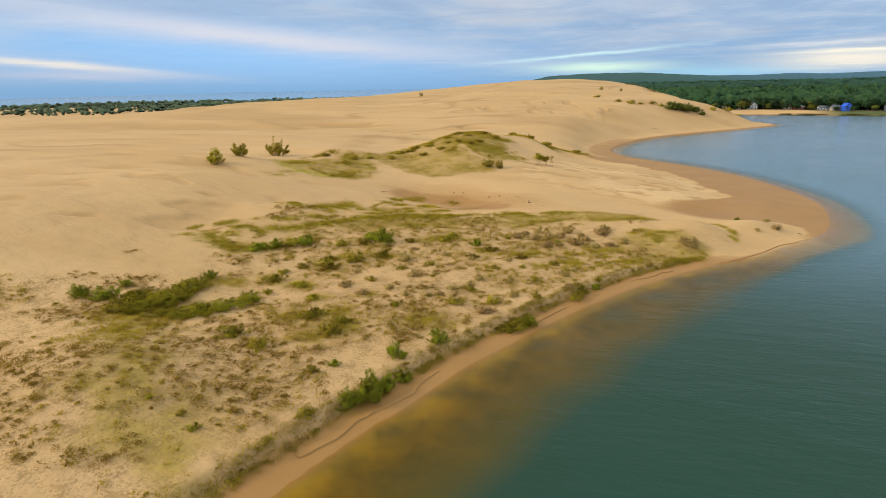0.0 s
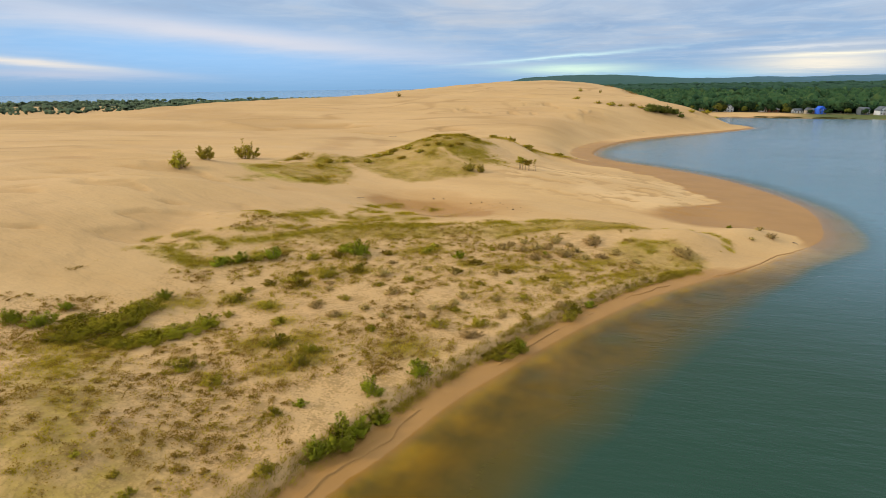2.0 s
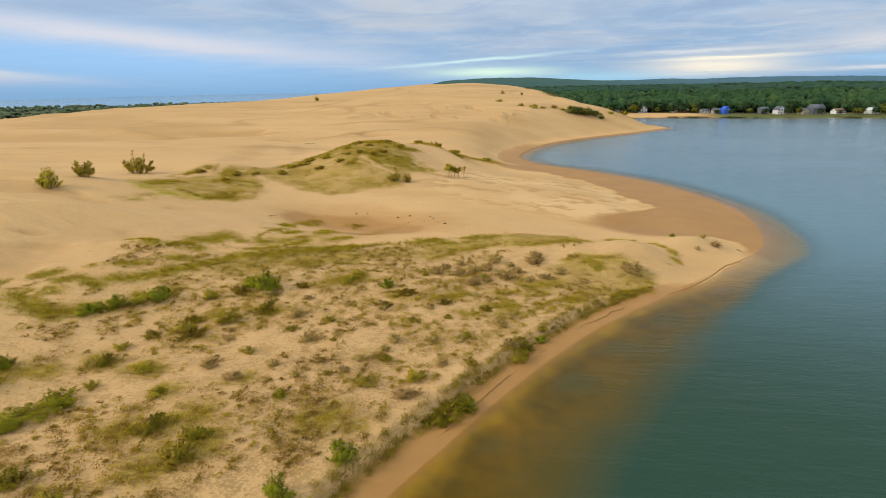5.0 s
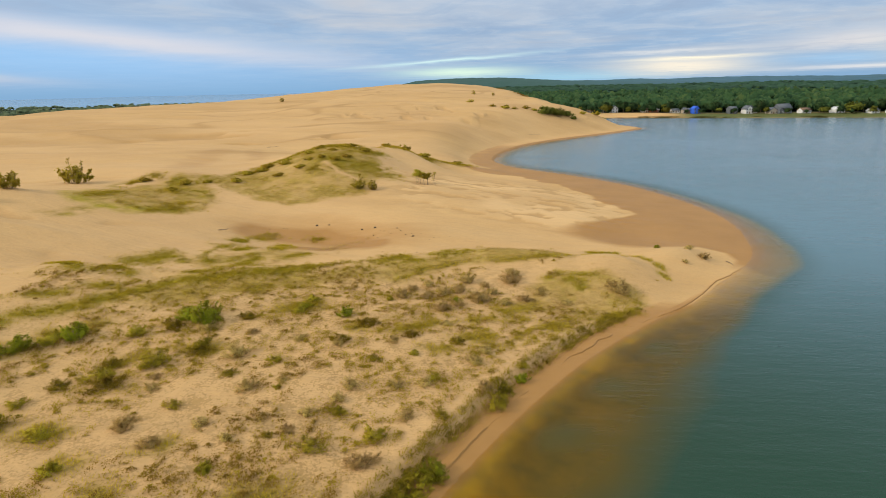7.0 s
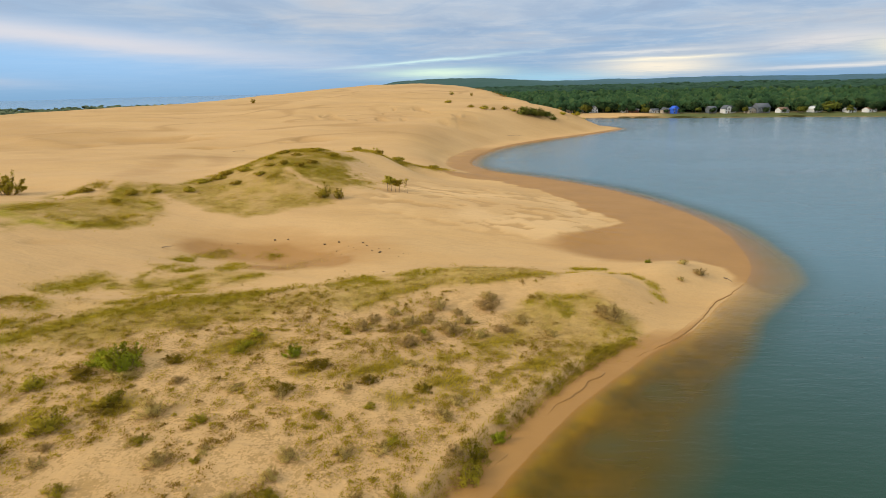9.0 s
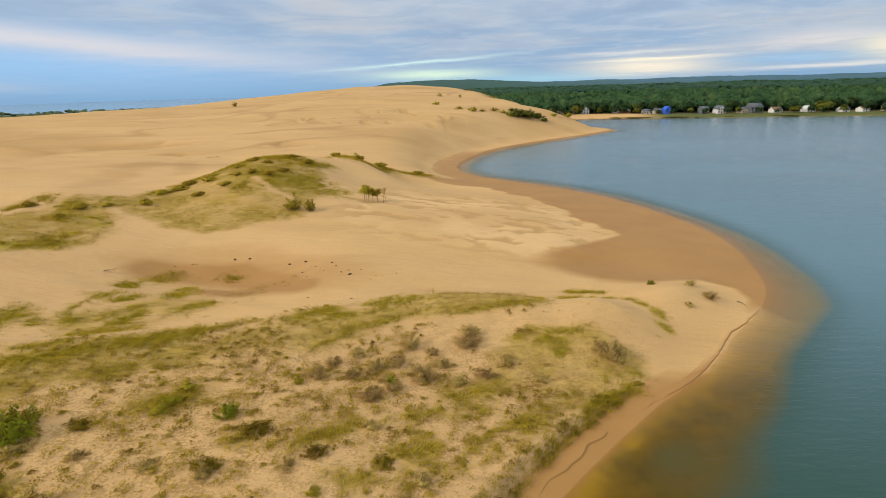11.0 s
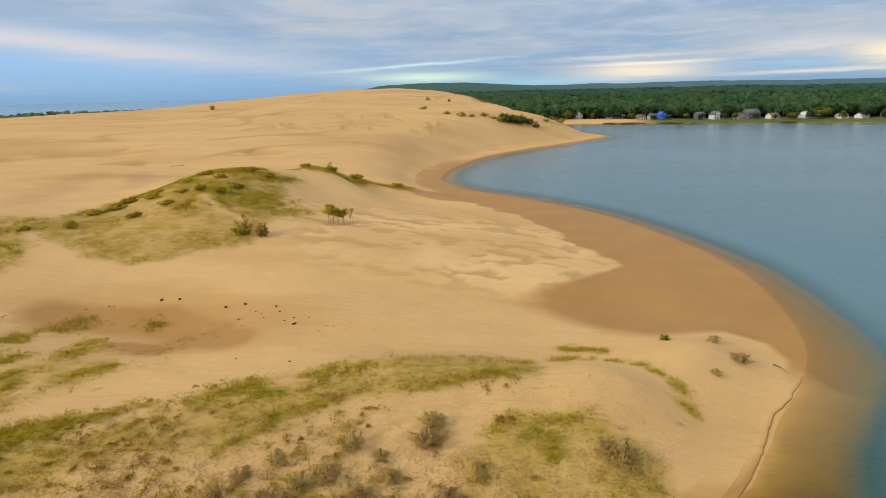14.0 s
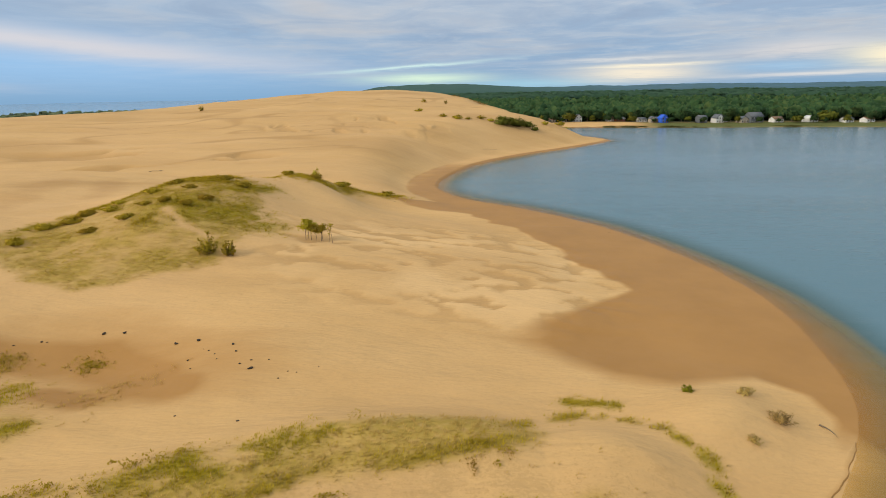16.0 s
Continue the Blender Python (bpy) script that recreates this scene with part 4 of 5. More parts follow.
def shrub(kind, seed, stems, tall, lumps, leaf, count, mat, spread=0.5, hollow=0.0):
    """A shrub one metre wide: stems that fan out, leaves along them to the tips, and looser clumps between."""
    rng = np.random.default_rng(seed)
    root = new(kind)
    lines, pts = [], []
    stems = int(stems * 1.8)
    reach = spread * (1 + 0.28 * np.sin(rng.uniform(0, 6.28) + 2 * np.linspace(0, 6.28, 60)) + 0.16 * np.sin(rng.uniform(0, 6.28) + 5 * np.linspace(0, 6.28, 60)))
    each = int(count / stems)
    for _ in range(stems):
        t, q = rng.uniform(0, 2 * math.pi), rng.uniform(0.05, 1.0) ** 0.6
        r = reach[int(t / 6.284 * 60)] * q
        h = tall * rng.uniform(0.45, 1.12) * (1 - 0.55 * q ** 2.2)
        x, y = r * math.cos(t), r * math.sin(t)
        foot = np.array((0.35 * x, 0.35 * y, -0.05))
        knee = np.array((0.72 * x + rng.normal(0, 0.03), 0.72 * y + rng.normal(0, 0.03), 0.45 * h))
        tip = np.array((x, y, h))
        lines.append([(*foot, 0.011), (*knee, 0.008), (*tip, 0.003)])
        u = rng.uniform(0.18 + 0.3 * hollow, 1.06, (each, 1))
        way = (1 - u) ** 2 * foot + 2 * u * (1 - u) * knee + u ** 2 * tip
        pts.append(way + rng.normal(0, 1, (each, 3)) * (0.055 - 0.030 * u) * (1 - 0.45 * hollow))
    part("branchwork", *limbs(lines, 3), twig, root)
    for k in range(lumps):
        c = np.array(lines[k % stems][2 if k % 3 else 1][:3]) * rng.uniform(0.75, 1.0)
        n = int(0.5 * count / lumps)
        pts.append(c + rng.normal(0, 1, (n, 3)) * (0.06, 0.06, 0.05 * min(1, tall * 2)))
    pts = np.vstack(pts)
    pts[:, 2] = np.abs(pts[:, 2]) + 0.01
    part("foliage", *leaves(pts, leaf * 0.72, rng, 0.6), mat, root, middle=(0, 0, 0.2 * tall))
    return root


def sapling(seed, trunks, tall, mat, bare=0.35, clumps=9, leaf=0.055, count=420):
    """A young dune cottonwood about one metre wide: thin bare trunks and a few leaf clumps at the ends of the limbs."""
    rng = np.random.default_rng(seed)
    root = new("young_tree")
    lines, ends = [], []
    for k in range(trunks):
        x0, y0 = rng.uniform(-0.28, 0.28, 2) if trunks > 1 else (0, 0)
        lean = rng.normal(0, 0.12, 2)
        h = tall * rng.uniform(0.75, 1.0)
        top = (x0 + lean[0], y0 + lean[1], h)
        lines.append([(x0, y0, -0.1, 0.016), (x0 + lean[0] * 0.5, y0 + lean[1] * 0.5, h * 0.5, 0.011), (*top, 0.005)])
        ends.append(top)
        for _ in range(max(2, clumps // trunks)):
            u = rng.uniform(bare, 0.95)
            t = rng.uniform(0, 2 * math.pi)
            r = rng.uniform(0.12, 0.34) * (1.1 - 0.5 * u)
            base = (x0 + lean[0] * u, y0 + lean[1] * u, h * u)
            end = (base[0] + r * math.cos(t), base[1] + r * math.sin(t), base[2] + rng.uniform(0.05, 0.2) * tall)
            lines.append([(*base, 0.010), (*end, 0.004)])
            ends.append(end)
    part("trunk", *limbs(lines, 5), bark, root)
    pts = []
    for e in ends:
        n = count // len(ends)
        pts.append(np.array(e) + rng.normal(0, 1, (n, 3)) * (0.10, 0.10, 0.06))
    part("crown", *leaves(np.vstack(pts), leaf, rng), mat, root, middle=(0, 0, 0.5 * tall))
    return root


def planted(makers, places, label, category, group, tall=(0.85, 1.15), seed=5):
    """Puts the makers' plants in turn at (x, y, width); alike ones share their meshes."""
    rng = np.random.default_rng(seed)
    made = {}
    for k, (x, y, w) in enumerate(places):
        i = k % len(makers)
        m = Matrix.Translation((x, y, height_at(x, y) - 0.02)) @ Matrix.Rotation(rng.uniform(0, 6.28), 4, "Z") @ Matrix.Diagonal((w * rng.uniform(0.9, 1.1), w * rng.uniform(0.9, 1.1), w * rng.uniform(*tall), 1))
        if i not in made:
            made[i] = tagged(makers[i](), label, category, group)
            made[i].matrix_basis = m
        else:
            copy_thing_at(made[i], m)


def copy_thing_at(ob, m):
    """A copy at m, whatever the size of the first."""
    held_basis = ob.matrix_basis.copy()
    ob.matrix_basis = Matrix.Identity(4)
    out = copy_thing(ob, m)
    ob.matrix_basis = held_basis
    return out


# ---- shrubs of the near plain ----
planted([lambda s=s: shrub("green_shrub", 10 + s, 18, 0.58, 20, 0.038, 1700, leaf_green) for s in range(4)],
        [(-48.9, 38.7, 2.3), (-46.4, 39.3, 2.6), (-46.9, 42.3, 1.5), (-40.8, 47.7, 1.7), (-39.8, 59.0, 2.5), (-41.1, 57.3, 2.1), (-27.5, 65.7, 3.0), (-29.4, 66.1, 2.1), (-15.6, 68.4, 1.7), (-15.1, 37.2, 2.0), (-12.6, 40.8, 2.0),
         (-19.2, 34.4, 1.05), (0.1, 59.4, 1.3), (-5.8, 48.5, 1.4), (-5.4, 73.1, 0.8), (-36.8, 61.5, 2.6), (20.3, 93.4, 1.0)],
        "leafy bright green shrub rooted in pale sand", "shrub", "shrubs on the plain")
planted([lambda s=s: shrub("dark_shrub", 30 + s, 18, 0.9, 22, 0.045, 1900, leaf_green) for s in range(2)],
        [(-15.3, 32.1, 2.4), (-14.5, 33.6, 1.8), (-13.8, 35.0, 1.4), (-16.2, 30.4, 1.5)], "tall dark green shrub on the cut bank above the beach", "shrub", "shrubs on the bank")
planted([lambda s=s: shrub("low_thicket", 40 + s, 30, 0.32, 40, 0.032, 2600, leaf_thicket, spread=0.6) for s in range(4)],
        [(-42.8, 38.5, 4.0), (-41.9, 40.5, 4.1), (-40.6, 41.7, 4.2), (-40.6, 44.3, 3.3), (-39.2, 38.6, 2.9), (-44.3, 40.6, 3.0), (-35.9, 39.5, 2.9), (-34.9, 41.4, 3.4), (-33.8, 43.9, 3.1), (-37.2, 38.3, 2.4), (-6.6, 47.6, 2.6), (-7.6, 46.4, 2.0)],
        "dense low green thicket spreading over the sand", "thicket", "thickets on the plain", (0.7, 1.1))
planted([lambda s=s: shrub("olive_shrub", 60 + s, 16, 0.42, 18, 0.034, 1200, leaf_olive if s % 2 else leaf_thicket) for s in range(4)],
        [(-29.6, 36.1, 2.6), (-26.2, 34.8, 2.1), (-25.3, 41.9, 2.6), (-22.0, 39.3, 2.5), (-22.1, 41.5, 1.9), (-19.3, 59.7, 1.6), (-18.7, 46.5, 1.1), (-12.0, 72.7, 1.1), (-19.8, 69.8, 1.7), (-18.0, 27.7, 1.7), (-23.6, 23.9, 1.0), (-25.1, 24.7, 0.9), (-20.2, 32.9, 1.3), (-27.9, 25.0, 0.9), (-34.3, 49.8, 2.2), (0.3, 60.8, 1.4),
         (-1.6, 57.4, 2.4), (-38.0, 60.5, 2.6), (-30.1, 66.9, 1.7), (-28.7, 58.8, 3.1), (-26.1, 61.5, 1.9)], "olive-green shrub on the sand plain", "shrub", "shrubs on the plain", seed=7)
planted([lambda s=s: shrub("olive_shrub", 70 + s, 16, 0.40, 18, 0.034, 1100, leaf_olive) for s in range(3)],
        [(-9.7, 50.6, 2.0), (-5.8, 53.3, 1.4), (-6.6, 57.9, 1.3), (-18.7, 46.9, 1.1), (-1.9, 55.9, 2.2), (-30.5, 49.4, 2.1), (-27.3, 45.9, 1.8), (-31.4, 56.5, 2.3), (-32.5, 62.9, 2.3), (-34.7, 52.6, 1.7), (-13.4, 49.2, 1.9), (-16.4, 49.9, 1.0), (-17.7, 55.7, 0.9), (12.8, 74.1, 0.9), (-20.2, 68.8, 1.7), (-19.4, 71.4, 1.6), (-24.0, 53.0, 1.5), (-33.0, 46.5, 1.4), (-8.5, 61.5, 1.2)],
        "small olive-green shrub on the sand plain", "shrub", "shrubs on the plain", seed=8)
planted([lambda s=s: shrub("low_mat", 200 + s, 26, 0.28, 30, 0.032, 1500, leaf_mat, spread=0.55) for s in range(3)],
        [(-30.4, 55.2, 2.6), (-25.9, 60.6, 2.1), (-30.0, 64.6, 2.2), (-15.0, 63.4, 1.7), (-13.3, 66.7, 2.2), (-21.9, 57.5, 1.2), (-12.8, 53.0, 1.3), (-31.6, 58.2, 1.8), (-27.8, 67.4, 2.0), (-24.4, 67.0, 1.6), (-9.0, 64.6, 1.5), (-5.0, 64.0, 1.3), (-11.4, 60.2, 1.2), (-33.6, 55.0, 1.6)],
        "low olive-brown shrub mat spreading on sand", "shrub", "shrubs on the plain", (0.8, 1.2), seed=12)
planted([lambda s=s: shrub("low_mat", 210 + s, 26, 0.26, 26, 0.032, 1000, leaf_grey, spread=0.55) for s in range(3)],
        [(-26.9, 64.8, 2.4), (-17.5, 51.9, 1.2), (-15.3, 50.6, 1.1), (-26.9, 55.4, 1.4), (-17.6, 56.6, 1.2), (-7.0, 57.2, 1.5), (-26.1, 51.0, 1.6), (-10.4, 63.4, 1.4), (-18.4, 63.6, 1.5), (-22.8, 64.2, 1.3), (-6.2, 67.6, 1.4)],
        "low faded brown shrub mat on the sand", "shrub", "faded bushes", (0.8, 1.2), seed=13)
planted([lambda s=s: shrub("faded_bush", 80 + s, 20, 0.45, 16, 0.032, 1300, leaf_grey, hollow=0.2) for s in range(4)],
        [(-22.6, 60.4, 2.2), (-19.9, 55.5, 1.6), (-8.0, 52.8, 1.3), (-25.8, 50.2, 1.2), (-27.3, 56.7, 1.0), (-12.9, 54.3, 1.2), (-23.1, 48.7, 1.4), (-12.4, 56.0, 1.6), (-2.7, 56.8, 1.5), (-14.5, 52.5, 1.3), (-10.1, 48.1, 1.9), (-18.7, 49.4, 1.0), (-21.0, 50.9, 1.4), (-9.3, 56.5, 1.4), (-3.5, 60.6, 1.7), (-14.8, 62.6, 1.4), (-2.6, 62.4, 1.5)],
        "faded brown bush of thin twigs on the sand", "bush", "faded bushes", seed=9)
planted([lambda s=s: shrub("faded_bush", 90 + s, 24, 0.5, 18, 0.030, 1300, leaf_grey, hollow=0.25) for s in range(3)],
        [(0.5, 80.2, 2.0), (-10.9, 73.6, 1.8), (-10.1, 75.3, 1.5), (0.3, 78.6, 2.1), (-4.3, 78.2, 1.9), (-3.1, 73.5, 2.0), (-5.1, 72.2, 1.4), (11.8, 77.2, 2.8), (11.0, 77.9, 1.9), (24.2, 92.8, 1.3), (25.0, 89.8, 1.8), (21.9, 87.3, 1.0), (-6.6, 71.0, 1.9), (-0.6, 73.1, 1.4), (-8.6, 76.8, 1.5), (3.2, 76.0, 1.4), (-1.8, 75.6, 1.6), (5.6, 73.8, 1.3), (-5.2, 75.5, 1.6), (-3.6, 74.3, 1.7), (1.4, 74.3, 1.6), (-8.4, 73.8, 1.5), (-6.8, 74.8, 1.6), (-2.6, 77.4, 1.3)],
        "grey-brown twiggy bush, half bare, on the foredune", "bush", "faded bushes", seed=10)

# ---- plants of the far hill and dunes ----
planted([lambda s=s: shrub("dune_bush", 110 + s, 22, 0.27, 30, 0.045, 1900, leaf_cushion) for s in range(4)],
        [(-41.6, 130.9, 2.5), (-40.8, 124.3, 2.2), (-37.3, 126.4, 2.1), (-45.6, 128.5, 2.2), (-36.4, 130.0, 1.8), (-29.7, 133.0, 2.1), (-34.1, 130.5, 1.9), (-38.2, 136.1, 2.5), (-36.9, 140.4, 2.4), (-31.1, 130.0, 2.2), (-27.8, 142.5, 2.5), (-31.3, 144.3, 2.7), (-47.7, 126.5, 2.4), (-47.8, 121.2, 2.2), (-45.2, 131.4, 2.4), (-55.1, 116.7, 2.5), (-26.4, 163.7, 2.8), (-21.8, 165.3, 3.3), (-17.6, 170.3, 3.0),
         (-9.0, 172.5, 3.4), (-55.2, 111.9, 1.9), (-62.0, 116.0, 1.9), (-52.0, 118.5, 1.6), (-42.0, 134.0, 1.8), (-33.5, 137.0, 1.9)], "rounded olive bush on the grassy dune crest", "bush", "bushes on the planted dune")
planted([lambda s=s: sapling(130 + s, 3, 1.3, leaf_olive, leaf=0.046, bare=0.5, clumps=12, count=1400) for s in range(2)], [(-14.4, 127.2, 2.3), (-12.9, 127.0, 2.2)], "young cottonwood with thin bare trunks on rippled sand", "tree", "young trees")
planted([lambda: sapling(136, 2, 1.9, leaf_olive, clumps=6, count=200)], [(-11.4, 126.0, 1.4)], "thin leaning sapling beside the young cottonwoods", "tree", "young trees")
planted([lambda s=s: shrub("tree_clump", 140 + s, 16, 1.15, 18, 0.075, 560, leaf_olive) for s in range(2)], [(-24.6, 119.8, 2.3), (-22.1, 119.8, 2.1)], "dark olive sapling clump at the foot of the dune", "bush", "young trees")
planted([lambda s=s: shrub("young_tree", 150 + s, 12, 0.8, 24, 0.052, 1000, leaf_olive, hollow=0.3) for s in range(3)], [(-71.6, 90.4, 3.8), (-71.0, 97.2, 4.0), (-72.4, 112.6, 5.0)], "spreading young cottonwood on bare sand", "tree", "young trees")
planted([lambda s=s: shrub("dune_bush", 160 + s, 10, 1.1, 12, 0.09, 260, leaf_olive) for s in range(2)], [(-26.4, 187.0, 1.9), (-106.0, 320.0, 2.9), (-5.6, 348.7, 2.3), (5.5, 351.5, 1.8), (-22.0, 166.5, 1.6)], "lone upright bush on the bare dune", "bush", "bushes on the great dune")
planted([lambda s=s: shrub("dune_bush", 170 + s, 14, 0.4, 14, 0.08, 320, leaf_olive) for s in range(2)], [(-6.7, 313.6, 3.4), (3.9, 297.3, 3.6), (9.7, 293.9, 4.4), (19.6, 301.6, 3.4), (23.9, 301.3, 3.4), (14.0, 296.0, 3.0), (57.9, 323.5, 4.6), (80.5, 412, 5.6), (50.0, 318.0, 4.0)], "low sprawling olive bush on the dune slope", "bush", "bushes on the great dune")
planted([lambda s=s: shrub("spit_thicket", 180 + s, 24, 0.42, 30, 0.06, 1300, yellowing) for s in range(2)], [(29.5, 300.5, 9.0), (35.5, 304.0, 9.0), (40.5, 307.0, 6.0), (43.5, 305.0, 3.2)], "dark green thicket beside the sand spit", "thicket", "thickets by the spit", (0.8, 1.2))

# ---- grass and low herbs ----
def scatter(count, box, chance, seed):
    rng = np.random.default_rng(seed)
    x, y = rng.uniform(box[0], box[2], count), rng.uniform(box[1], box[3], count)
    sd = shore_distance(x, y)
    z = ground_height(x, y, sd)
    keep = rng.uniform(0, 1, count) < chance(x, y, sd, z)
    return x[keep], y[keep], z[keep], rng


def blades(x, y, z, rng, each, tall, wide, spread, lean):
    """Tufts of thin blades."""
    n = len(x) * each
    k = np.repeat(np.arange(len(x)), each)
    t, r = rng.uniform(0, 2 * math.pi, n), spread * np.sqrt(rng.uniform(0, 1, n))
    px, py, pz = x[k] + r * np.cos(t), y[k] + r * np.sin(t), z[k] - 0.02
    h = tall * rng.uniform(0.5, 1.2, n)
    a = rng.uniform(0, 2 * math.pi, n)
    wx_, wy_ = wide * np.cos(a), wide * np.sin(a)
    lx, ly = h * lean * (np.cos(t) + 0.5), h * lean * np.sin(t)
    base1, base2 = np.stack([px - wx_, py - wy_, pz], 1), np.stack([px + wx_, py + wy_, pz], 1)
    top = np.stack([px + lx, py + ly, pz + h], 1)
    co = np.stack([base1, base2, top], 1).reshape(-1, 3)
    return co, np.arange(3 * n).reshape(-1, 3)


def herbs(x, y, z, rng, each, leaf, wide, tall):
    """Low leafy clumps of uneven size."""
    k = np.repeat(np.arange(len(x)), each)
    s = rng.uniform(0.45, 1.5, len(x))[k]
    d = rng.normal(size=(len(k), 3))
    p = np.stack([x[k] + d[:, 0] * wide * s, y[k] + d[:, 1] * wide * s, z[k] + np.abs(d[:, 2]) * tall * s + 0.02], 1)
    return leaves(p, leaf, rng)


def tufts(x, y, z, rng, each, leaf, wide, tall):
    """Compact rounded clumps with an uneven edge."""
    k = np.repeat(np.arange(len(x)), each)
    s = (rng.uniform(0.35, 1.0, len(x)) ** 1.5 * 1.4 + 0.15)[k]
    oval = rng.uniform(0.6, 1.4, len(x))[k]
    t, r = rng.uniform(0, 2 * math.pi, len(k)), np.sqrt(rng.uniform(0, 1, len(k)))
    lump = 1 + 0.35 * np.sin(3 * t + 7.0 * k) + 0.2 * np.sin(5 * t + 3.0 * k)
    h = rng.uniform(0.2, 1.0, len(k)) * (1 - 0.8 * r ** 2)
    p = np.stack([x[k] + r * lump * np.cos(t) * wide * s * oval, y[k] + r * lump * np.sin(t) * wide * s / oval, z[k] + h * tall * s + 0.02], 1)
    return leaves(p, leaf, rng)


def stuff(name, co, faces, mat, label, category, upright=True):
    me = bpy.data.meshes.new(name)
    fill(me, co, turned_out(co, faces) if upright else faces)
    if upright:
        soften(me, co)
    me.materials.append(mat)
    return tagged(new(name, me), label, category, kind="stuff")


NEAR = (-62, 18, 20, 97)


def on_plain(x, y, sd, z):
    return cover_maps(x, y, sd, z)[0] * ease(-0.10, 0.42, rough(x, y, 7, 91) + 0.8 * rough(x, y, 2.0, 92) + 0.10 + 0.5 * ease(36, 28, y) + 0.12 * ease(50, 60, y) + 0.38 * ease(52, 60, y) * ease(-34, -24, x) - 0.55 * ease(71, 78, y))


def brown_spots(x, y, sd, z):
    return on_plain(x, y, sd, z) * ease(0.25, -0.3, rough(x, y, 10, 93))


def olive_spots(x, y, sd, z):
    return on_plain(x, y, sd, z) * ease(-0.35, 0.25, rough(x, y, 10, 93)) 


def near_lime(x, y, sd, z):
    return growth(x, y)[0] * 1.2


def any_olive(x, y, sd, z):
    return growth(x, y)[1] * 1.1


def any_straw(x, y, sd, z):
    return 0.8 * growth(x, y)[2] + 0.1 * cover_maps(x, y, sd, z)[1]


HILL_BOX = (-64, 100, 0, 178)
x, y, z, rng = scatter(170000, (-53, 54, 20, 101), near_lime, 201)
stuff("dune_grass", *blades(x, y, z, rng, 3, 0.20, 0.03, 0.22, 0.6), grass_green, "lime-green dune grass along the foredune", "grass")
x, y, z, rng = scatter(70000, HILL_BOX, near_lime, 202)
stuff("dune_grass", *blades(x, y, z, rng, 4, 0.22, 0.045, 0.32, 0.6), grass_green, "yellow-green dune grass on the planted hill", "grass")
x, y, z, rng = scatter(90000, (-48, 28, 18, 92), any_olive, 211)
stuff("olive_grass", *blades(x, y, z, rng, 4, 0.26, 0.03, 0.24, 0.55), grass_olive, "olive-gold grass in patches on the plain", "grass")
x, y, z, rng = scatter(70000, HILL_BOX, any_olive, 212)
stuff("olive_grass", *blades(x, y, z, rng, 4, 0.36, 0.05, 0.36, 0.5), grass_olive, "olive tussock grass along the planted crest", "grass")
x, y, z, rng = scatter(24000, (-52, 60, 20, 100), any_straw, 203)
stuff("dry_grass", *blades(x, y, z, rng, 5, 0.22, 0.03, 0.25, 0.6), grass_dry, "dry straw-coloured grass on the foredune", "grass")
x, y, z, rng = scatter(90000, HILL_BOX, any_straw, 213)
stuff("dry_grass", *blades(x, y, z, rng, 4, 0.13, 0.035, 0.3, 0.9), grass_dry, "dry straw-coloured grass on the planted hill", "grass")


def hill_spots(x, y, sd, z):
    return growth(x, y)[2] * ease(0.0, 0.4, rough(x, y, 5, 106) + 0.5 * rough(x, y, 1.6, 107) + 0.3 * ease(122, 134, y))


x, y, z, rng = scatter(9000, HILL_BOX, hill_spots, 215)
stuff("hill_tussocks", *tufts(x, y, z, rng, 22, 0.06, 0.55, 0.26), leaf_cushion, "olive tussocks in the dry grass of the planted hill", "tussocks")


def wrack(x, y, sd, z):
    return np.exp(-((x + 52 + 0.4 * np.sin(y * 0.7) - 0.9 * np.maximum(y - 57, 0)) / 0.35) ** 2) * (y > 48) * (y < 63) * ease(0.1, 0.3, rough(x, y, 2.5, 100))


x, y, z, rng = scatter(5000, (-56, 47, -45, 64), wrack, 210)
stuff("dead_stalks", *herbs(x, y, z, rng, 10, 0.05, 0.14, 0.08), forb_brown, "broken line of dead stalks at the edge of bare sand", "stalks")
x, y, z, rng = scatter(9000, NEAR, brown_spots, 204)
stuff("brown_herbs", *herbs(x, y, z, rng, 18, 0.06, 0.17, 0.12), forb_brown, "low brown withered herbs on the sand plain", "herbs")
x, y, z, rng = scatter(4500, NEAR, olive_spots, 205)
stuff("olive_herbs", *herbs(x, y, z, rng, 18, 0.06, 0.19, 0.13), forb_olive, "low olive herbs on the sand plain", "herbs")

x, y, z, rng = scatter(17000, NEAR, lambda *a: 0.9 * brown_spots(*a), 208)
stuff("brown_tussocks", *tufts(x, y, z, rng, 40, 0.062, 0.36, 0.30), forb_brown, "withered brown tussocks scattered over the sand plain", "tussocks")
x, y, z, rng = scatter(12500, NEAR, lambda *a: 0.9 * olive_spots(*a), 209)
stuff("olive_tussocks", *tufts(x, y, z, rng, 42, 0.064, 0.42, 0.34), forb_olive, "olive tussocks scattered over the sand plain", "tussocks")


def bank_plants(x, y, sd, z):
    return ease(1.8, 2.1, sd) * ease(3.5, 2.8, sd) * ease(-44, -30, x) * ease(75, 71, y) * ease(-0.75, -0.25, rough(x, y, 5, 99))


x, y, z, rng = scatter(42000, (-40, 14, 16, 78), bank_plants, 206)
stuff("bank_grass", *blades(x, y, z, rng, 5, 0.34, 0.035, 0.22, 0.55), forb_olive, "rank olive grass hanging over the cut bank", "grass")
x, y, z, rng = scatter(22000, (-40, 14, 16, 78), bank_plants, 207)
stuff("bank_herbs", *herbs(x, y, z, rng, 14, 0.06, 0.2, 0.14), forb_brown, "brown withered herbs along the cut bank", "herbs")

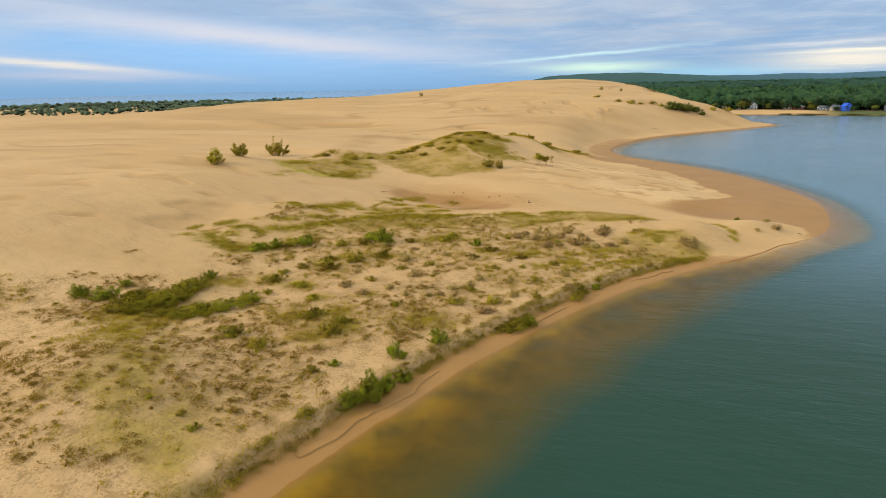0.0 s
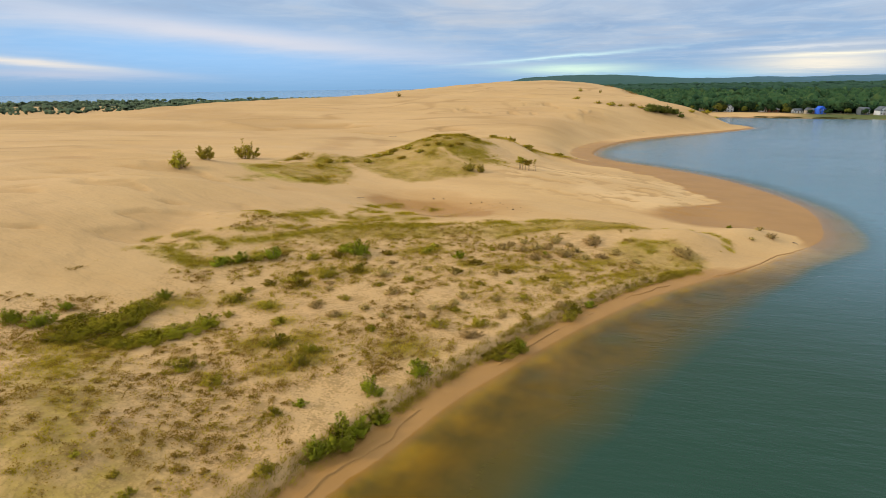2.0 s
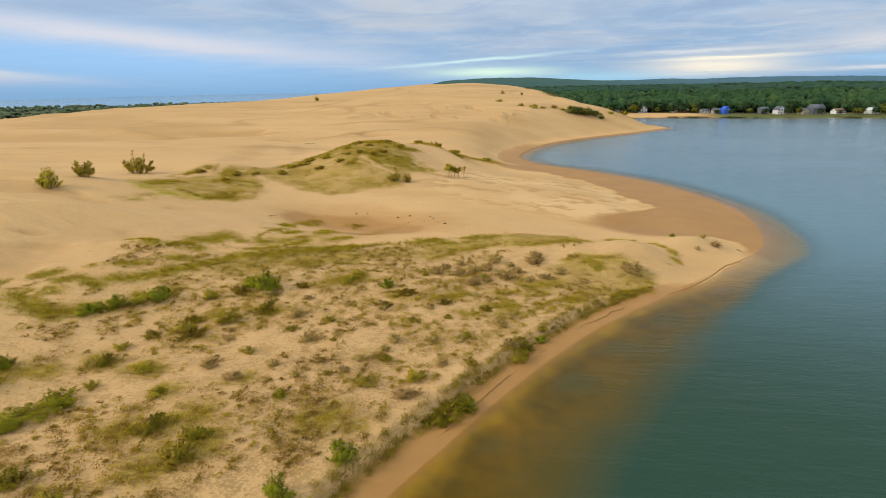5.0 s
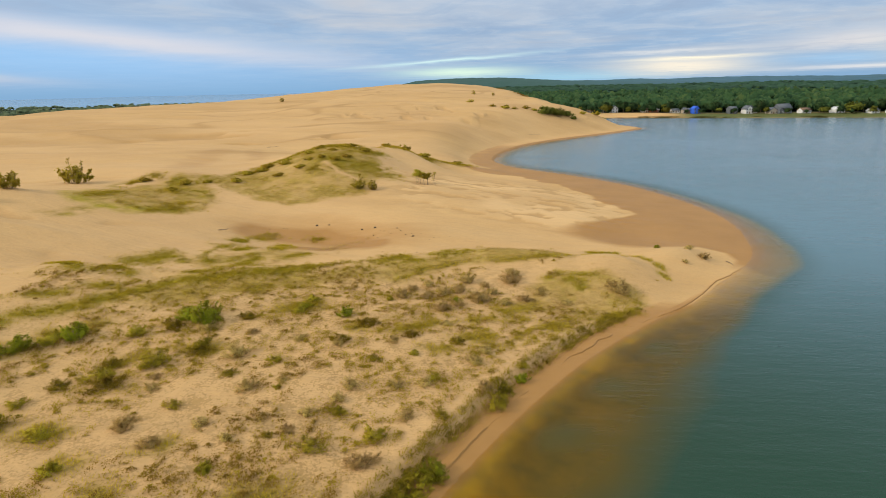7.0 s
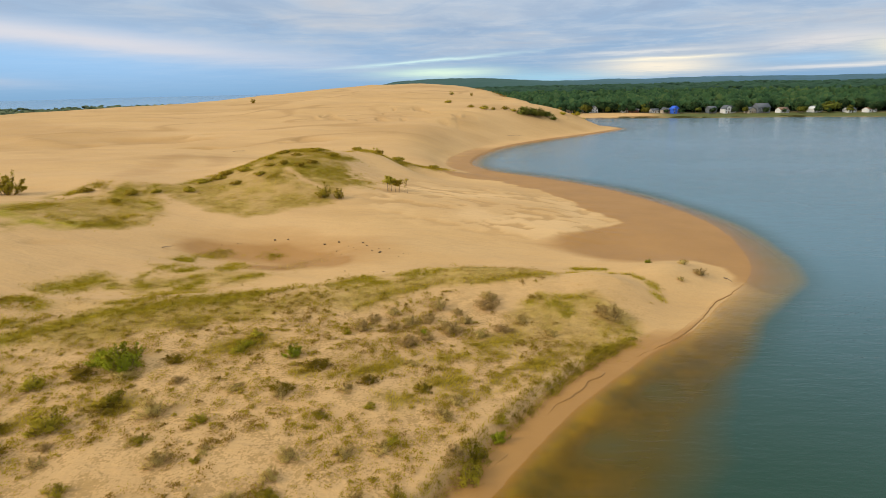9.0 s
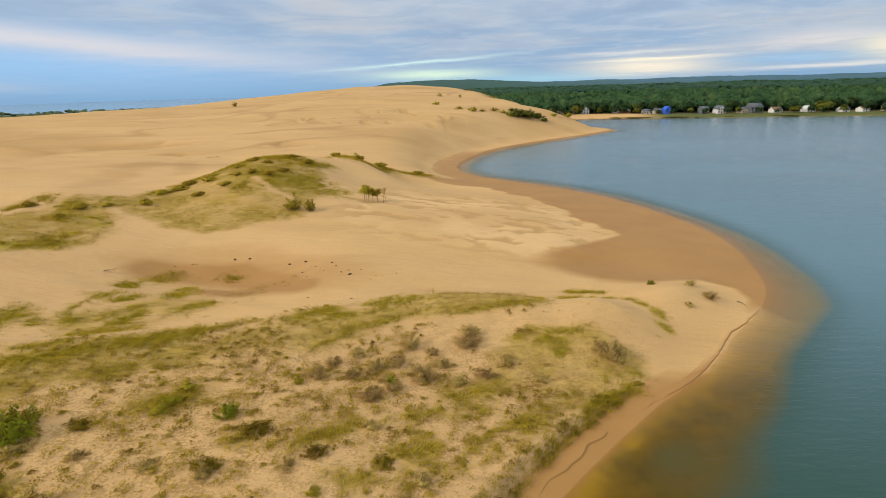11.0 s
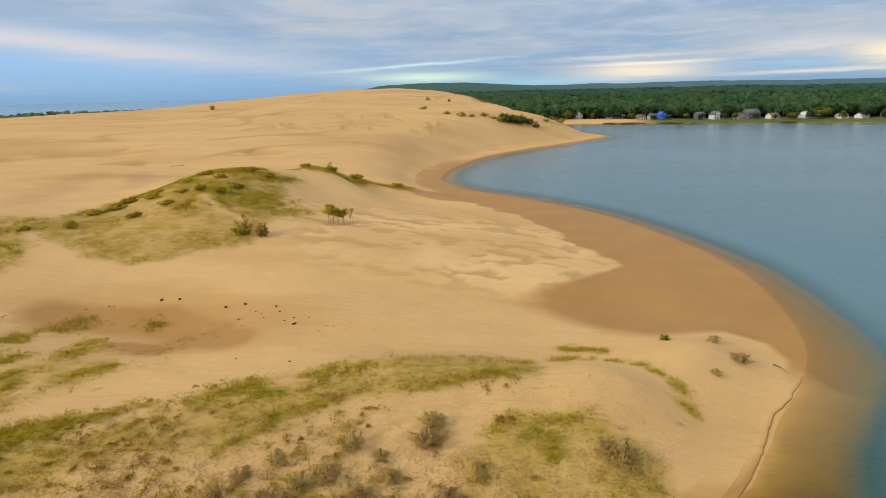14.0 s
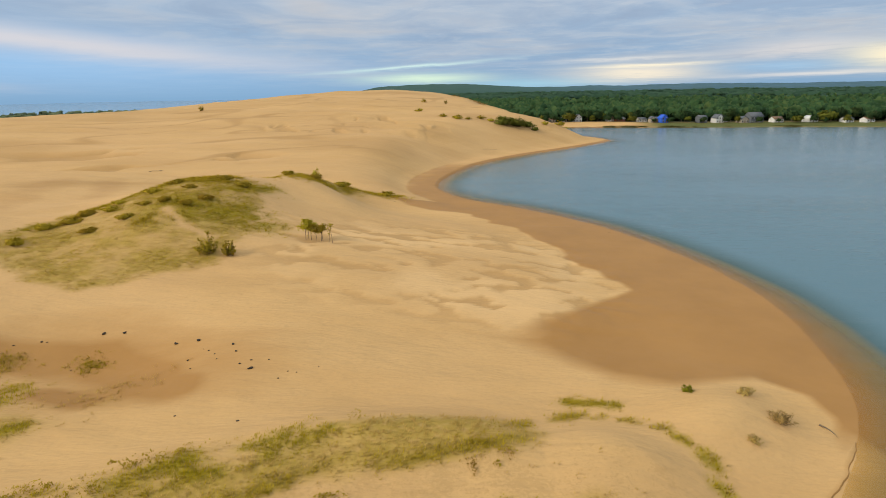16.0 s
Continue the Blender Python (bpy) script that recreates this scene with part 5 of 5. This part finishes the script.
x, y, z, rng = scatter(14000, (-40, 14, 16, 78), bank_plants, 214)
stuff("bank_tussocks", *tufts(x, y, z, rng, 60, 0.05, 0.42, 0.36), forb_bank, "dark olive-brown tussocks hanging over the cut bank", "tussocks")

# ---- stones and driftwood ----
def stone(seed):
    rng = np.random.default_rng(seed)
    bm = bmesh.new()
    bmesh.ops.create_icosphere(bm, subdivisions=2, radius=0.5)
    shift = rng.uniform(0, 50, 3)
    for v in bm.verts:
        v.co *= 0.85 + 0.35 * noise.noise(v.co * 2.2 + Vector(shift))
        v.co.z *= 0.62
    me = bpy.data.meshes.new("dark_stone")
    bm.to_mesh(me)
    bm.free()
    me.materials.append(stone_dark)
    return me


stone_shapes = [stone(300 + k) for k in range(4)]
rng = np.random.default_rng(9)
for k, (x, y) in enumerate([(-28.3, 104.2), (-26.4, 104.2), (-20.8, 102.1), (-18.8, 102.1), (-17.7, 100.5), (-17.1, 100.1), (-15.2, 100.6), (-18.5, 99.1), (-17.6, 97.5), (-16.3, 99.3), (-15.8, 98.4), (-14.5, 99.3), (-13.5, 97.2), (-12.7, 97.6), (-12.4, 96.4), (-11.3, 97.6), (-9.9, 95.1), (-9.4, 96.0), (-8.7, 95.9),
                            (-7.2, 96.8), (-15.8, 90.8), (-11.1, 89.7), (-33.1, 102.9), (-32.6, 102.9), (-35.0, 102.1), (-28.7, 99.7), (29.6, 145.0), (-6.8, 168.0)]):
    big = rng.uniform(0.24, 0.34) if k in (0, 1, 2, 3, 6, 14) else rng.uniform(0.09, 0.19)
    ob = tagged(new("dark_stone", stone_shapes[k % 4]), "small dark stone lying on the sand", "stone", "stones on the sand")
    ob.matrix_basis = Matrix.Translation((x, y, height_at(x, y) + 0.12 * big)) @ Matrix.Rotation(rng.uniform(0, 6), 4, "Z") @ Matrix.Diagonal((big * 1.5, big * 1.1, big, 1))


def driftwood(x, y, turn, size, seed, twigs=4):
    rng = np.random.default_rng(seed)
    root = tagged(new("driftwood"), "weathered driftwood branch lying on the sand", "driftwood", "driftwood")
    line = [(u * size, 0.08 * size * math.sin(3 * u), 0.05 + 0.05 * math.sin(4 * u), 0.055 * (1.1 - u)) for u in (0, 0.25, 0.5, 0.75, 1.0)]
    bm_lines = [[(a, b, c, r) for a, b, c, r in line]]
    co, faces = tube_lines(bm_lines)
    part("branch", co, faces, drift_grey, root)
    for _ in range(twigs):
        u = rng.uniform(0.3, 0.9)
        s = rng.choice((-1, 1))
        co, faces = tube_lines([[(u * size, 0.08 * size * math.sin(3 * u), 0.07, 0.03), ((u + 0.15) * size, s * 0.2 * size, 0.16, 0.02), ((u + 0.28) * size, s * 0.3 * size, 0.12, 0.008)]])
        part("side_branch", co, faces, drift_grey, root)
    root.matrix_basis = pose(x, y, height_at(x, y), 0, 0, turn)


def tube_lines(lines, sides=6):
    """Lying tubes through (x, y, z, radius)."""
    cos, faces, start = [], [], 0
    for line in lines:
        line = np.asarray(line, float)
        for k, (x, y, z, r) in enumerate(line):
            way = line[min(k + 1, len(line) - 1), :3] - line[max(k - 1, 0), :3]
            way /= np.linalg.norm(way)
            side = np.cross(way, (0, 0, 1))
            side /= np.linalg.norm(side)
            over = np.cross(side, way)
            t = np.linspace(0, 2 * math.pi, sides, endpoint=False)[:, None]
            cos.append(np.array((x, y, z)) + r * (np.cos(t) * side + np.sin(t) * over))
            if k:
                for i in range(sides):
                    j = (i + 1) % sides
                    a = start + (k - 1) * sides
                    faces += [(a + i, a + j, a + sides + j), (a + i, a + sides + j, a + sides + i)]
        start += len(line) * sides
    return np.vstack(cos), np.array(faces)


for spot in ((28.0, 90.2, -80, 1.5, 1, 0), (-40.8, 97.4, 5, 1.3, 2), (18.2, 264.6, -20, 5.0, 4, 1), (-69.5, 196.0, 12, 3.2, 7)):
    driftwood(*spot)

# ---- far shore: houses, trees, woods ----
def box_part(name, size, at, mat, parent, label=""):
    sx, sy, sz = (s / 2 for s in size)
    co = [(at[0] + i * sx, at[1] + j * sy, at[2] + k * sz) for k in (-1, 1) for j in (-1, 1) for i in (-1, 1)]
    faces = [(0, 2, 3, 1), (4, 5, 7, 6), (0, 1, 5, 4), (2, 6, 7, 3), (0, 4, 6, 2), (1, 3, 7, 5)]
    return part(name, co, faces, mat, parent, label)


PAINTS = {key: plain_material(key + "_paint", value, 0.7, size=1.5) for key, value in {"white": (0.80, 0.79, 0.76), "grey": (0.15, 0.165, 0.18), "tan": (0.5, 0.42, 0.32), "red": (0.36, 0.12, 0.08), "blue": (0.05, 0.16, 0.75), "brown": (0.25, 0.16, 0.1)}.items()}
glass_dark, _, glass_shader = material("window_glass", 0.12)
glass_shader.inputs["Base Color"].default_value = (0.03, 0.035, 0.04, 1)
glass_shader.inputs["Specular IOR Level"].default_value = 0.5


def house(x, y, wide, deep, eaves, rise, turn, wall, roof, label, front=True, chimney=False):
    """A lake house; its gable looks over the water where front is set."""
    root = tagged(new("lake_house"), label, "house", "houses on the far shore")
    w, d, h = wide / 2, deep / 2, eaves
    if front:
        shape = [(-w, 0), (w, 0), (w, h), (0, h + rise), (-w, h)]
        co = [(a, s * d, b) for s in (-1, 1) for a, b in shape]
    else:
        shape = [(-d, 0), (d, 0), (d, h), (0, h + rise), (-d, h)]
        co = [(s * w, a, b) for s in (1, -1) for a, b in shape]
    me = bpy.data.meshes.new("wall")
    me.from_pydata([Vector(c) for c in co], [], [(0, 1, 2, 3, 4), (9, 8, 7, 6, 5)] + [(i, i + 5, (i + 1) % 5 + 5, (i + 1) % 5) for i in range(5)])
    me.materials.append(PAINTS[wall])
    body = new("wall", me)
    body.parent = root
    half, run = (w, d) if front else (d, w)
    slab = math.hypot(half, rise) + 0.5
    for s in (-1, 1):
        tilt = math.atan2(rise, half)
        mid = (s * (half + 0.35 * math.cos(tilt)) / 2, h + rise / 2 - 0.10)
        ob = box_part("roof", (slab, 2 * run + 0.7, 0.22), (0, 0, 0), PAINTS[roof], root)
        turn_m = Matrix.Rotation(0 if front else radians(90), 4, "Z")
        ob.matrix_basis = turn_m @ Matrix.Translation((mid[0], 0, mid[1] + 0.2)) @ Matrix.Rotation(s * tilt, 4, "Y")
    n = max(2, int(wide // 2.6))
    for floor in range(1 if eaves < 4 else 2):
        for k in range(n):
            px = -w + (k + 0.5) * wide / n
            if floor == 0 and k == n // 2:
                box_part("door", (1.0, 0.12, 2.1), (px, -d - 0.03, 1.06), PAINTS["brown"], root)
                continue
            frame_ob = box_part("window", (1.3, 0.10, 1.4), (px, -d - 0.03, 1.6 + 2.7 * floor), PAINTS["white"], root)
            box_part("pane", (1.08, 0.06, 1.18), (px, -d - 0.07, 1.6 + 2.7 * floor), glass_dark, frame_ob)
    if chimney:
        box_part("chimney", (0.8, 0.8, 1.8), (w * 0.4, 0, h + rise * 0.6 + 0.7), PAINTS["red"], root)
    root.matrix_basis = pose(x, y, height_at(x, y) - 0.1, 0, 0, turn) @ Matrix.Scale(0.66, 4)


for spec in ((69.3, 446, 6.5, 6, 2.8, 1.8, 12, "white", "grey", "small white house with a grey roof among trees", False),
             (77.5, 446, 7, 6, 2.7, 1.7, 8, "tan", "brown", "low tan cottage with a brown roof", False),
             (86.0, 447, 5, 6, 2.6, 1.7, 5, "tan", "grey", "small tan cottage behind the beach", False),
             (94.1, 442, 7, 8, 4.6, 2.8, 8, "white", "grey", "white gabled house behind the beach", True),
             (114.5, 438, 6, 6, 2.8, 1.8, 10, "white", "brown", "small white cottage with a brown roof", False),
             (121.0, 437, 9, 6, 2.8, 1.8, 8, "red", "white", "low red cottage with a pale roof", False),
             (133.0, 430, 8, 6, 2.8, 1.6, 10, "white", "grey", "low white cottage by the beach", False),
             (137.5, 424, 5, 6, 3.6, 2.2, 6, "tan", "grey", "narrow tan house by the shore", True),
             (143.3, 421, 7.0, 8, 4.2, 3.2, 10, "blue", "blue", "bright blue lake house with a steep gable", True),
             (139.6, 424, 6, 6, 3.2, 2.0, 10, "brown", "grey", "brown house beside the bright blue one", False),
             (165.0, 415, 8, 7, 4.8, 2.0, 12, "grey", "grey", "grey two-storey lake house", False),
             (173.6, 412, 8, 8, 4.2, 3.4, 12, "white", "grey", "white gabled lake house with large windows", True),
             (177.5, 416, 10, 7, 4.4, 2.6, 12, "white", "grey", "long white lake house with a grey roof", False),
             (194.4, 409, 14, 9, 5.4, 3.6, 14, "grey", "grey", "large grey lake house with a chimney", False, True),
             (187.0, 408, 8, 7, 3.4, 2.4, 14, "tan", "grey", "tan wing of a lake house under a grey roof", True),
             (206.0, 405, 10, 7, 3.0, 2.2, 14, "white", "brown", "long white cottage with a brown roof", False),
             (223.3, 400, 10, 8, 3.2, 2.6, 16, "white", "white", "white lake house with a pale roof", True),
             (241.0, 394, 9, 7, 2.8, 1.8, 16, "white", "grey", "low white cottage on the lawn", False),
             (251.0, 391, 9, 7, 2.8, 1.8, 16, "white", "brown", "low white cottage near the water", False),
             (264.0, 388, 9, 7, 4.2, 2.4, 18, "tan", "grey", "tan lake house at the wood's edge", True)):
    house(*spec)


def crown_shape(seed, lumps):
    """A crown one metre wide and one high: uneven clumps of foliage about a trunk."""
    rng = np.random.default_rng(seed)
    g = (1 + 5 ** 0.5) / 2
    ball = np.array([(-1, g, 0), (1, g, 0), (-1, -g, 0), (1, -g, 0), (0, -1, g), (0, 1, g), (0, -1, -g), (0, 1, -g), (g, 0, -1), (g, 0, 1), (-g, 0, -1), (-g, 0, 1)]) / math.hypot(1, g)
    tri = np.array([(0, 11, 5), (0, 5, 1), (0, 1, 7), (0, 7, 10), (0, 10, 11), (1, 5, 9), (5, 11, 4), (11, 10, 2), (10, 7, 6), (7, 1, 8), (3, 9, 4), (3, 4, 2), (3, 2, 6), (3, 6, 8), (3, 8, 9), (4, 9, 5), (2, 4, 11), (6, 2, 10), (8, 6, 7), (9, 8, 1)])
    cos, faces = [], []
    for k in range(lumps):
        t, r = rng.uniform(0, 6.28), rng.uniform(0.05, 0.34)
        c = np.array((r * math.cos(t), r * math.sin(t), rng.uniform(0.35, 0.88 - r * 0.6)))
        s = rng.uniform(0.14, 0.26)
        cos.append(c + ball * s * rng.uniform(0.65, 1.3, (12, 1)))
        faces.append(tri + 12 * k)
    return np.vstack(cos), np.vstack(faces)


def woods(name, x, y, z, tall, wide, shapes, mat, label, seed):
    """Many trees in one mesh."""
    rng = np.random.default_rng(seed)
    cos, faces, start = [], [], 0
    pick = rng.integers(0, len(shapes), len(x))
    for k, (co, fa) in enumerate(shapes):
        i = np.where(pick == k)[0]
        t = rng.uniform(0, 6.28, len(i))
        c, s = np.cos(t)[:, None], np.sin(t)[:, None]
        px = (co[:, 0] * c - co[:, 1] * s) * wide[i][:, None] + x[i][:, None]
        py = (co[:, 0] * s + co[:, 1] * c) * wide[i][:, None] + y[i][:, None]
        pz = co[:, 2] * tall[i][:, None] + z[i][:, None]
        cos.append(np.stack([px, py, pz], -1).reshape(-1, 3))
        faces.append((fa[None] + (np.arange(len(i)) * len(co))[:, None, None]).reshape(-1, 3) + start)
        start += len(i) * len(co)
    ob = stuff(name, np.vstack(cos), np.vstack(faces), mat, label, "woods", upright=False)
    ways = []
    for k, (co, fa) in enumerate(shapes):
        i = int((pick == k).sum())
        ways.append(np.tile(co - (0, 0, 0.30), (i, 1)))
    way = np.vstack(ways)
    way = way / np.maximum(np.linalg.norm(way, axis=1)[:, None], 1e-6) + (0, 0, 0.35)
    ob.data.normals_split_custom_set_from_vertices((way / np.linalg.norm(way, axis=1)[:, None]).astype(np.float32))
    return ob


def wood_edge(x):
    """The y from which the woods stand behind the far shore."""
    return np.interp(x, (-400, 0, 40, 70, 120, 160, 204, 243, 330, 480, 700), (560, 470, 452, 447, 440, 428, 418, 404, 376, 305, 100))


rng = np.random.default_rng(77)
full = [crown_shape(400 + k, 7) for k in range(7)]
lean_shapes = [crown_shape(430 + k, 4) for k in range(6)]
n = 5600
u = rng.uniform(0, 1, n) ** 1.6
az = rng.uniform(-0.16, 0.98, n)
reach = 415 + 520 * u
x, y = reach * np.sin(az), 20 + reach * np.cos(az)
x = np.where(rng.uniform(0, 1, n) < 0.12, rng.uniform(60, 330, n), x)
y = np.maximum(y, wood_edge(x) + rng.uniform(0, 26, n))
keep = (shore_distance(x, y) > 14) & (y > wood_edge(x)) & ((x > 35) | (y > 800))
x, y = x[keep], y[keep]
z = ground_height(x, y)
tall = rng.uniform(8, 13.5, len(x)) * (0.8 + 0.2 * ease(0, 60, y - wood_edge(x)))
woods("forest", x, y, z - 1.0, tall, tall * rng.uniform(0.55, 0.95, len(x)), full, canopy, "dense green mixed forest behind the lake houses", 1)
n = 5200
u = rng.uniform(0, 1, n) ** 1.3
az = rng.uniform(-0.22, 0.98, n)
reach = 880 + 1900 * u
x, y = reach * np.sin(az), 20 + reach * np.cos(az)
keep = (shore_distance(x, y) > 30)
x, y = x[keep], y[keep]
z = ground_height(x, y)
tall = rng.uniform(11, 17, len(x))
woods("forest", x, y, z - 1.5, tall, tall * rng.uniform(1.4, 2.3, len(x)), lean_shapes, hazed_canopy, "far forest rolling over low hills", 2)
# scrub and low trees behind the dunes, towards the great lake
n = 3400
x, y = rng.uniform(-760, -150, n), rng.uniform(230, 820, n)
keep = (rough(x, y, 70, 141) + 0.4 * rough(x, y, 18, 142) > -0.3) & (y > np.interp(x, (-760, -420, -262, -182, -120), (330, 350, 395, 480, 580))) & (shore_distance(x, y) > 25)
x, y = x[keep], y[keep]
z = ground_height(x, y)
tall = rng.uniform(2.5, 6.5, len(x))
woods("scrub", x, y, z - 0.6, tall, tall * rng.uniform(0.8, 1.7, len(x)), lean_shapes, hazed_scrub, "dark scrub and low trees behind the dunes", 3)


def shore_tree(x, y, tall, wide, mat, seed, label):
    rng = np.random.default_rng(seed)
    root = tagged(new("tree"), label, "tree", "trees by the houses")
    part("trunk", *limbs([[(0, 0, -0.3, 0.03 * tall), (0, 0, 0.5 * tall, 0.02 * tall), (0.02 * tall, 0, 0.85 * tall, 0.006 * tall)], [(0, 0, 0.35 * tall, 0.012 * tall), (0.22 * wide, 0.1, 0.65 * tall, 0.005 * tall)], [(0, 0, 0.4 * tall, 0.012 * tall), (-0.2 * wide, -0.1, 0.7 * tall, 0.005 * tall)]], 6), bark, root)
    pts = []
    for _ in range(16):
        t, r = rng.uniform(0, 6.28), wide * 0.36 * math.sqrt(rng.uniform(0, 1))
        c = np.array((r * math.cos(t), r * math.sin(t), tall * rng.uniform(0.34, 0.92 - 0.5 * r / wide)))
        pts.append(c + rng.normal(0, 1, (46, 3)) * (0.11 * wide, 0.11 * wide, 0.07 * tall))
    part("crown", *leaves(np.vstack(pts), 0.075 * wide, rng), mat, root, middle=(0, 0, 0.5 * tall))
    root.matrix_basis = pose(x, y, height_at(x, y))


for k, (x, y, tall, wide, mat) in enumerate(((87.5, 437, 6.5, 8.5, yellowing), (100.5, 440, 8.5, 6.5, canopy), (106.5, 438, 7.5, 7, canopy), (110.0, 441, 6, 5, yellowing), (127.0, 434, 6.5, 5, yellowing), (140.0, 431, 9, 7, canopy), (157.0, 420, 8, 7, canopy), (183.0, 414, 8, 6, canopy), (214.0, 402, 8, 7, canopy), (230.5, 396, 7.5, 9, yellowing), (234.5, 398, 7, 7, yellowing), (256.0, 392, 7.5, 7, canopy))):
    shore_tree(x, y, tall, wide, mat, 500 + k, "rounded broadleaf tree beside the lake houses" if mat is canopy else "yellowing rounded tree beside the lake houses")

rng = np.random.default_rng(88)
for k in range(26):
    x = 64 + 7.6 * k + rng.uniform(-3, 3)
    y = float(wood_edge(x)) + rng.uniform(-9, 3)
    tall = rng.uniform(4.5, 9.5)
    shore_tree(x, y, tall, tall * rng.uniform(0.65, 1.0), canopy, 540 + k, "dark green tree between the lake houses")

rng = np.random.default_rng(91)
for k in range(22):
    x = 72 + 9.3 * k + rng.uniform(-3.5, 3.5)
    y = float(np.interp(x, (66, 95, 120, 143, 173, 206, 241, 290), (441, 436, 432, 417, 408, 400, 390, 378))) + rng.uniform(-2, 2)
    tall = rng.uniform(2.6, 5.5)
    shore_tree(x, y, tall, tall * rng.uniform(0.8, 1.3), canopy if k % 3 else yellowing, 600 + k, "small leafy tree in front of the lake houses")

# reeds in the shallows of the far shore
n = 5200
x = rng.uniform(104, 330, n)
y = np.interp(x, (84, 114, 159, 204, 243, 330), (418, 409, 395, 386, 373, 345)) + rng.normal(0.5, 2.2, n)
keep = rough(x, y, 22, 151) + 0.5 * rough(x, y, 5, 152) > 0.1
x, y = x[keep], y[keep]
stuff("reeds", *blades(x, y, np.maximum(ground_height(x, y), -0.3), rng, 5, 0.55, 0.12, 0.8, 0.4), reed_leaf, "olive reeds along the far shore", "reeds")
# ridges beyond the woods, blued by haze put into their colour
ridge_hazed, ridge_tree, ridge_shader = material("distant_ridge", 0.95)
ridge_haze = blend(ridge_tree, held(ridge_tree, "far"), (0.036, 0.090, 0.070), (0.062, 0.140, 0.190))
ridge_tree.links.new(blend(ridge_tree, ramp(ridge_tree, noise_at(ridge_tree, 70.0, 5.0), (0.4, 0.0), (0.6, 0.5)), ridge_haze, (0.050, 0.105, 0.095)), ridge_shader.inputs["Base Color"])
xs, ys = np.linspace(-700, 4800, 260), np.linspace(2900, 4700, 40)
RX, RY = np.meshgrid(xs, ys)
profile = np.interp(RX, (-650, -583, -378, -144, 100, 260, 499, 731, 985, 1136, 1336, 1574, 1833, 2165, 4800), (14, 34, 54, 62, 62, 54, 38, 35, 34, 29, 37, 39, 35, 30, 26))
high = (profile + 5 * rough(RX, RY, 260, 161, 4)) * np.sin(np.clip((RY - 2900) / 1800, 0, 1) * math.pi) ** 0.7 * ease(-650, -350, RX) + 3.2 * rough(RX, RY, 50, 162, 3)
tagged(sheet("backdrop", xs, ys, high + 14, ridge_hazed, far=ease(150, 1200, RX)), "distant wooded ridge with blue haze put into its colour", "ridge", kind="structure")

# scrub along the broken brow of the great dune
def brow_line(x):
    return np.interp(x, (-28, -4, 18, 44, 56, 66, 80), (430, 428, 410, 388, 372, 355, 345))


def brow_scrub(x, y, sd, z):
    return np.exp(-((y - brow_line(x) + 5) / 4.0) ** 2) * ease(4, 18, x) * ease(70, 60, x) * ease(-0.35, 0.2, rough(x, y, 9, 171))


x, y, z, rng = scatter(5200, (-12, 335, 72, 440), brow_scrub, 220)
stuff("brow_scrub", *tufts(x, y, z, rng, 40, 0.16, 1.5, 1.0), forb_brown, "reddish-brown scrub along the dune's broken brow", "scrub")
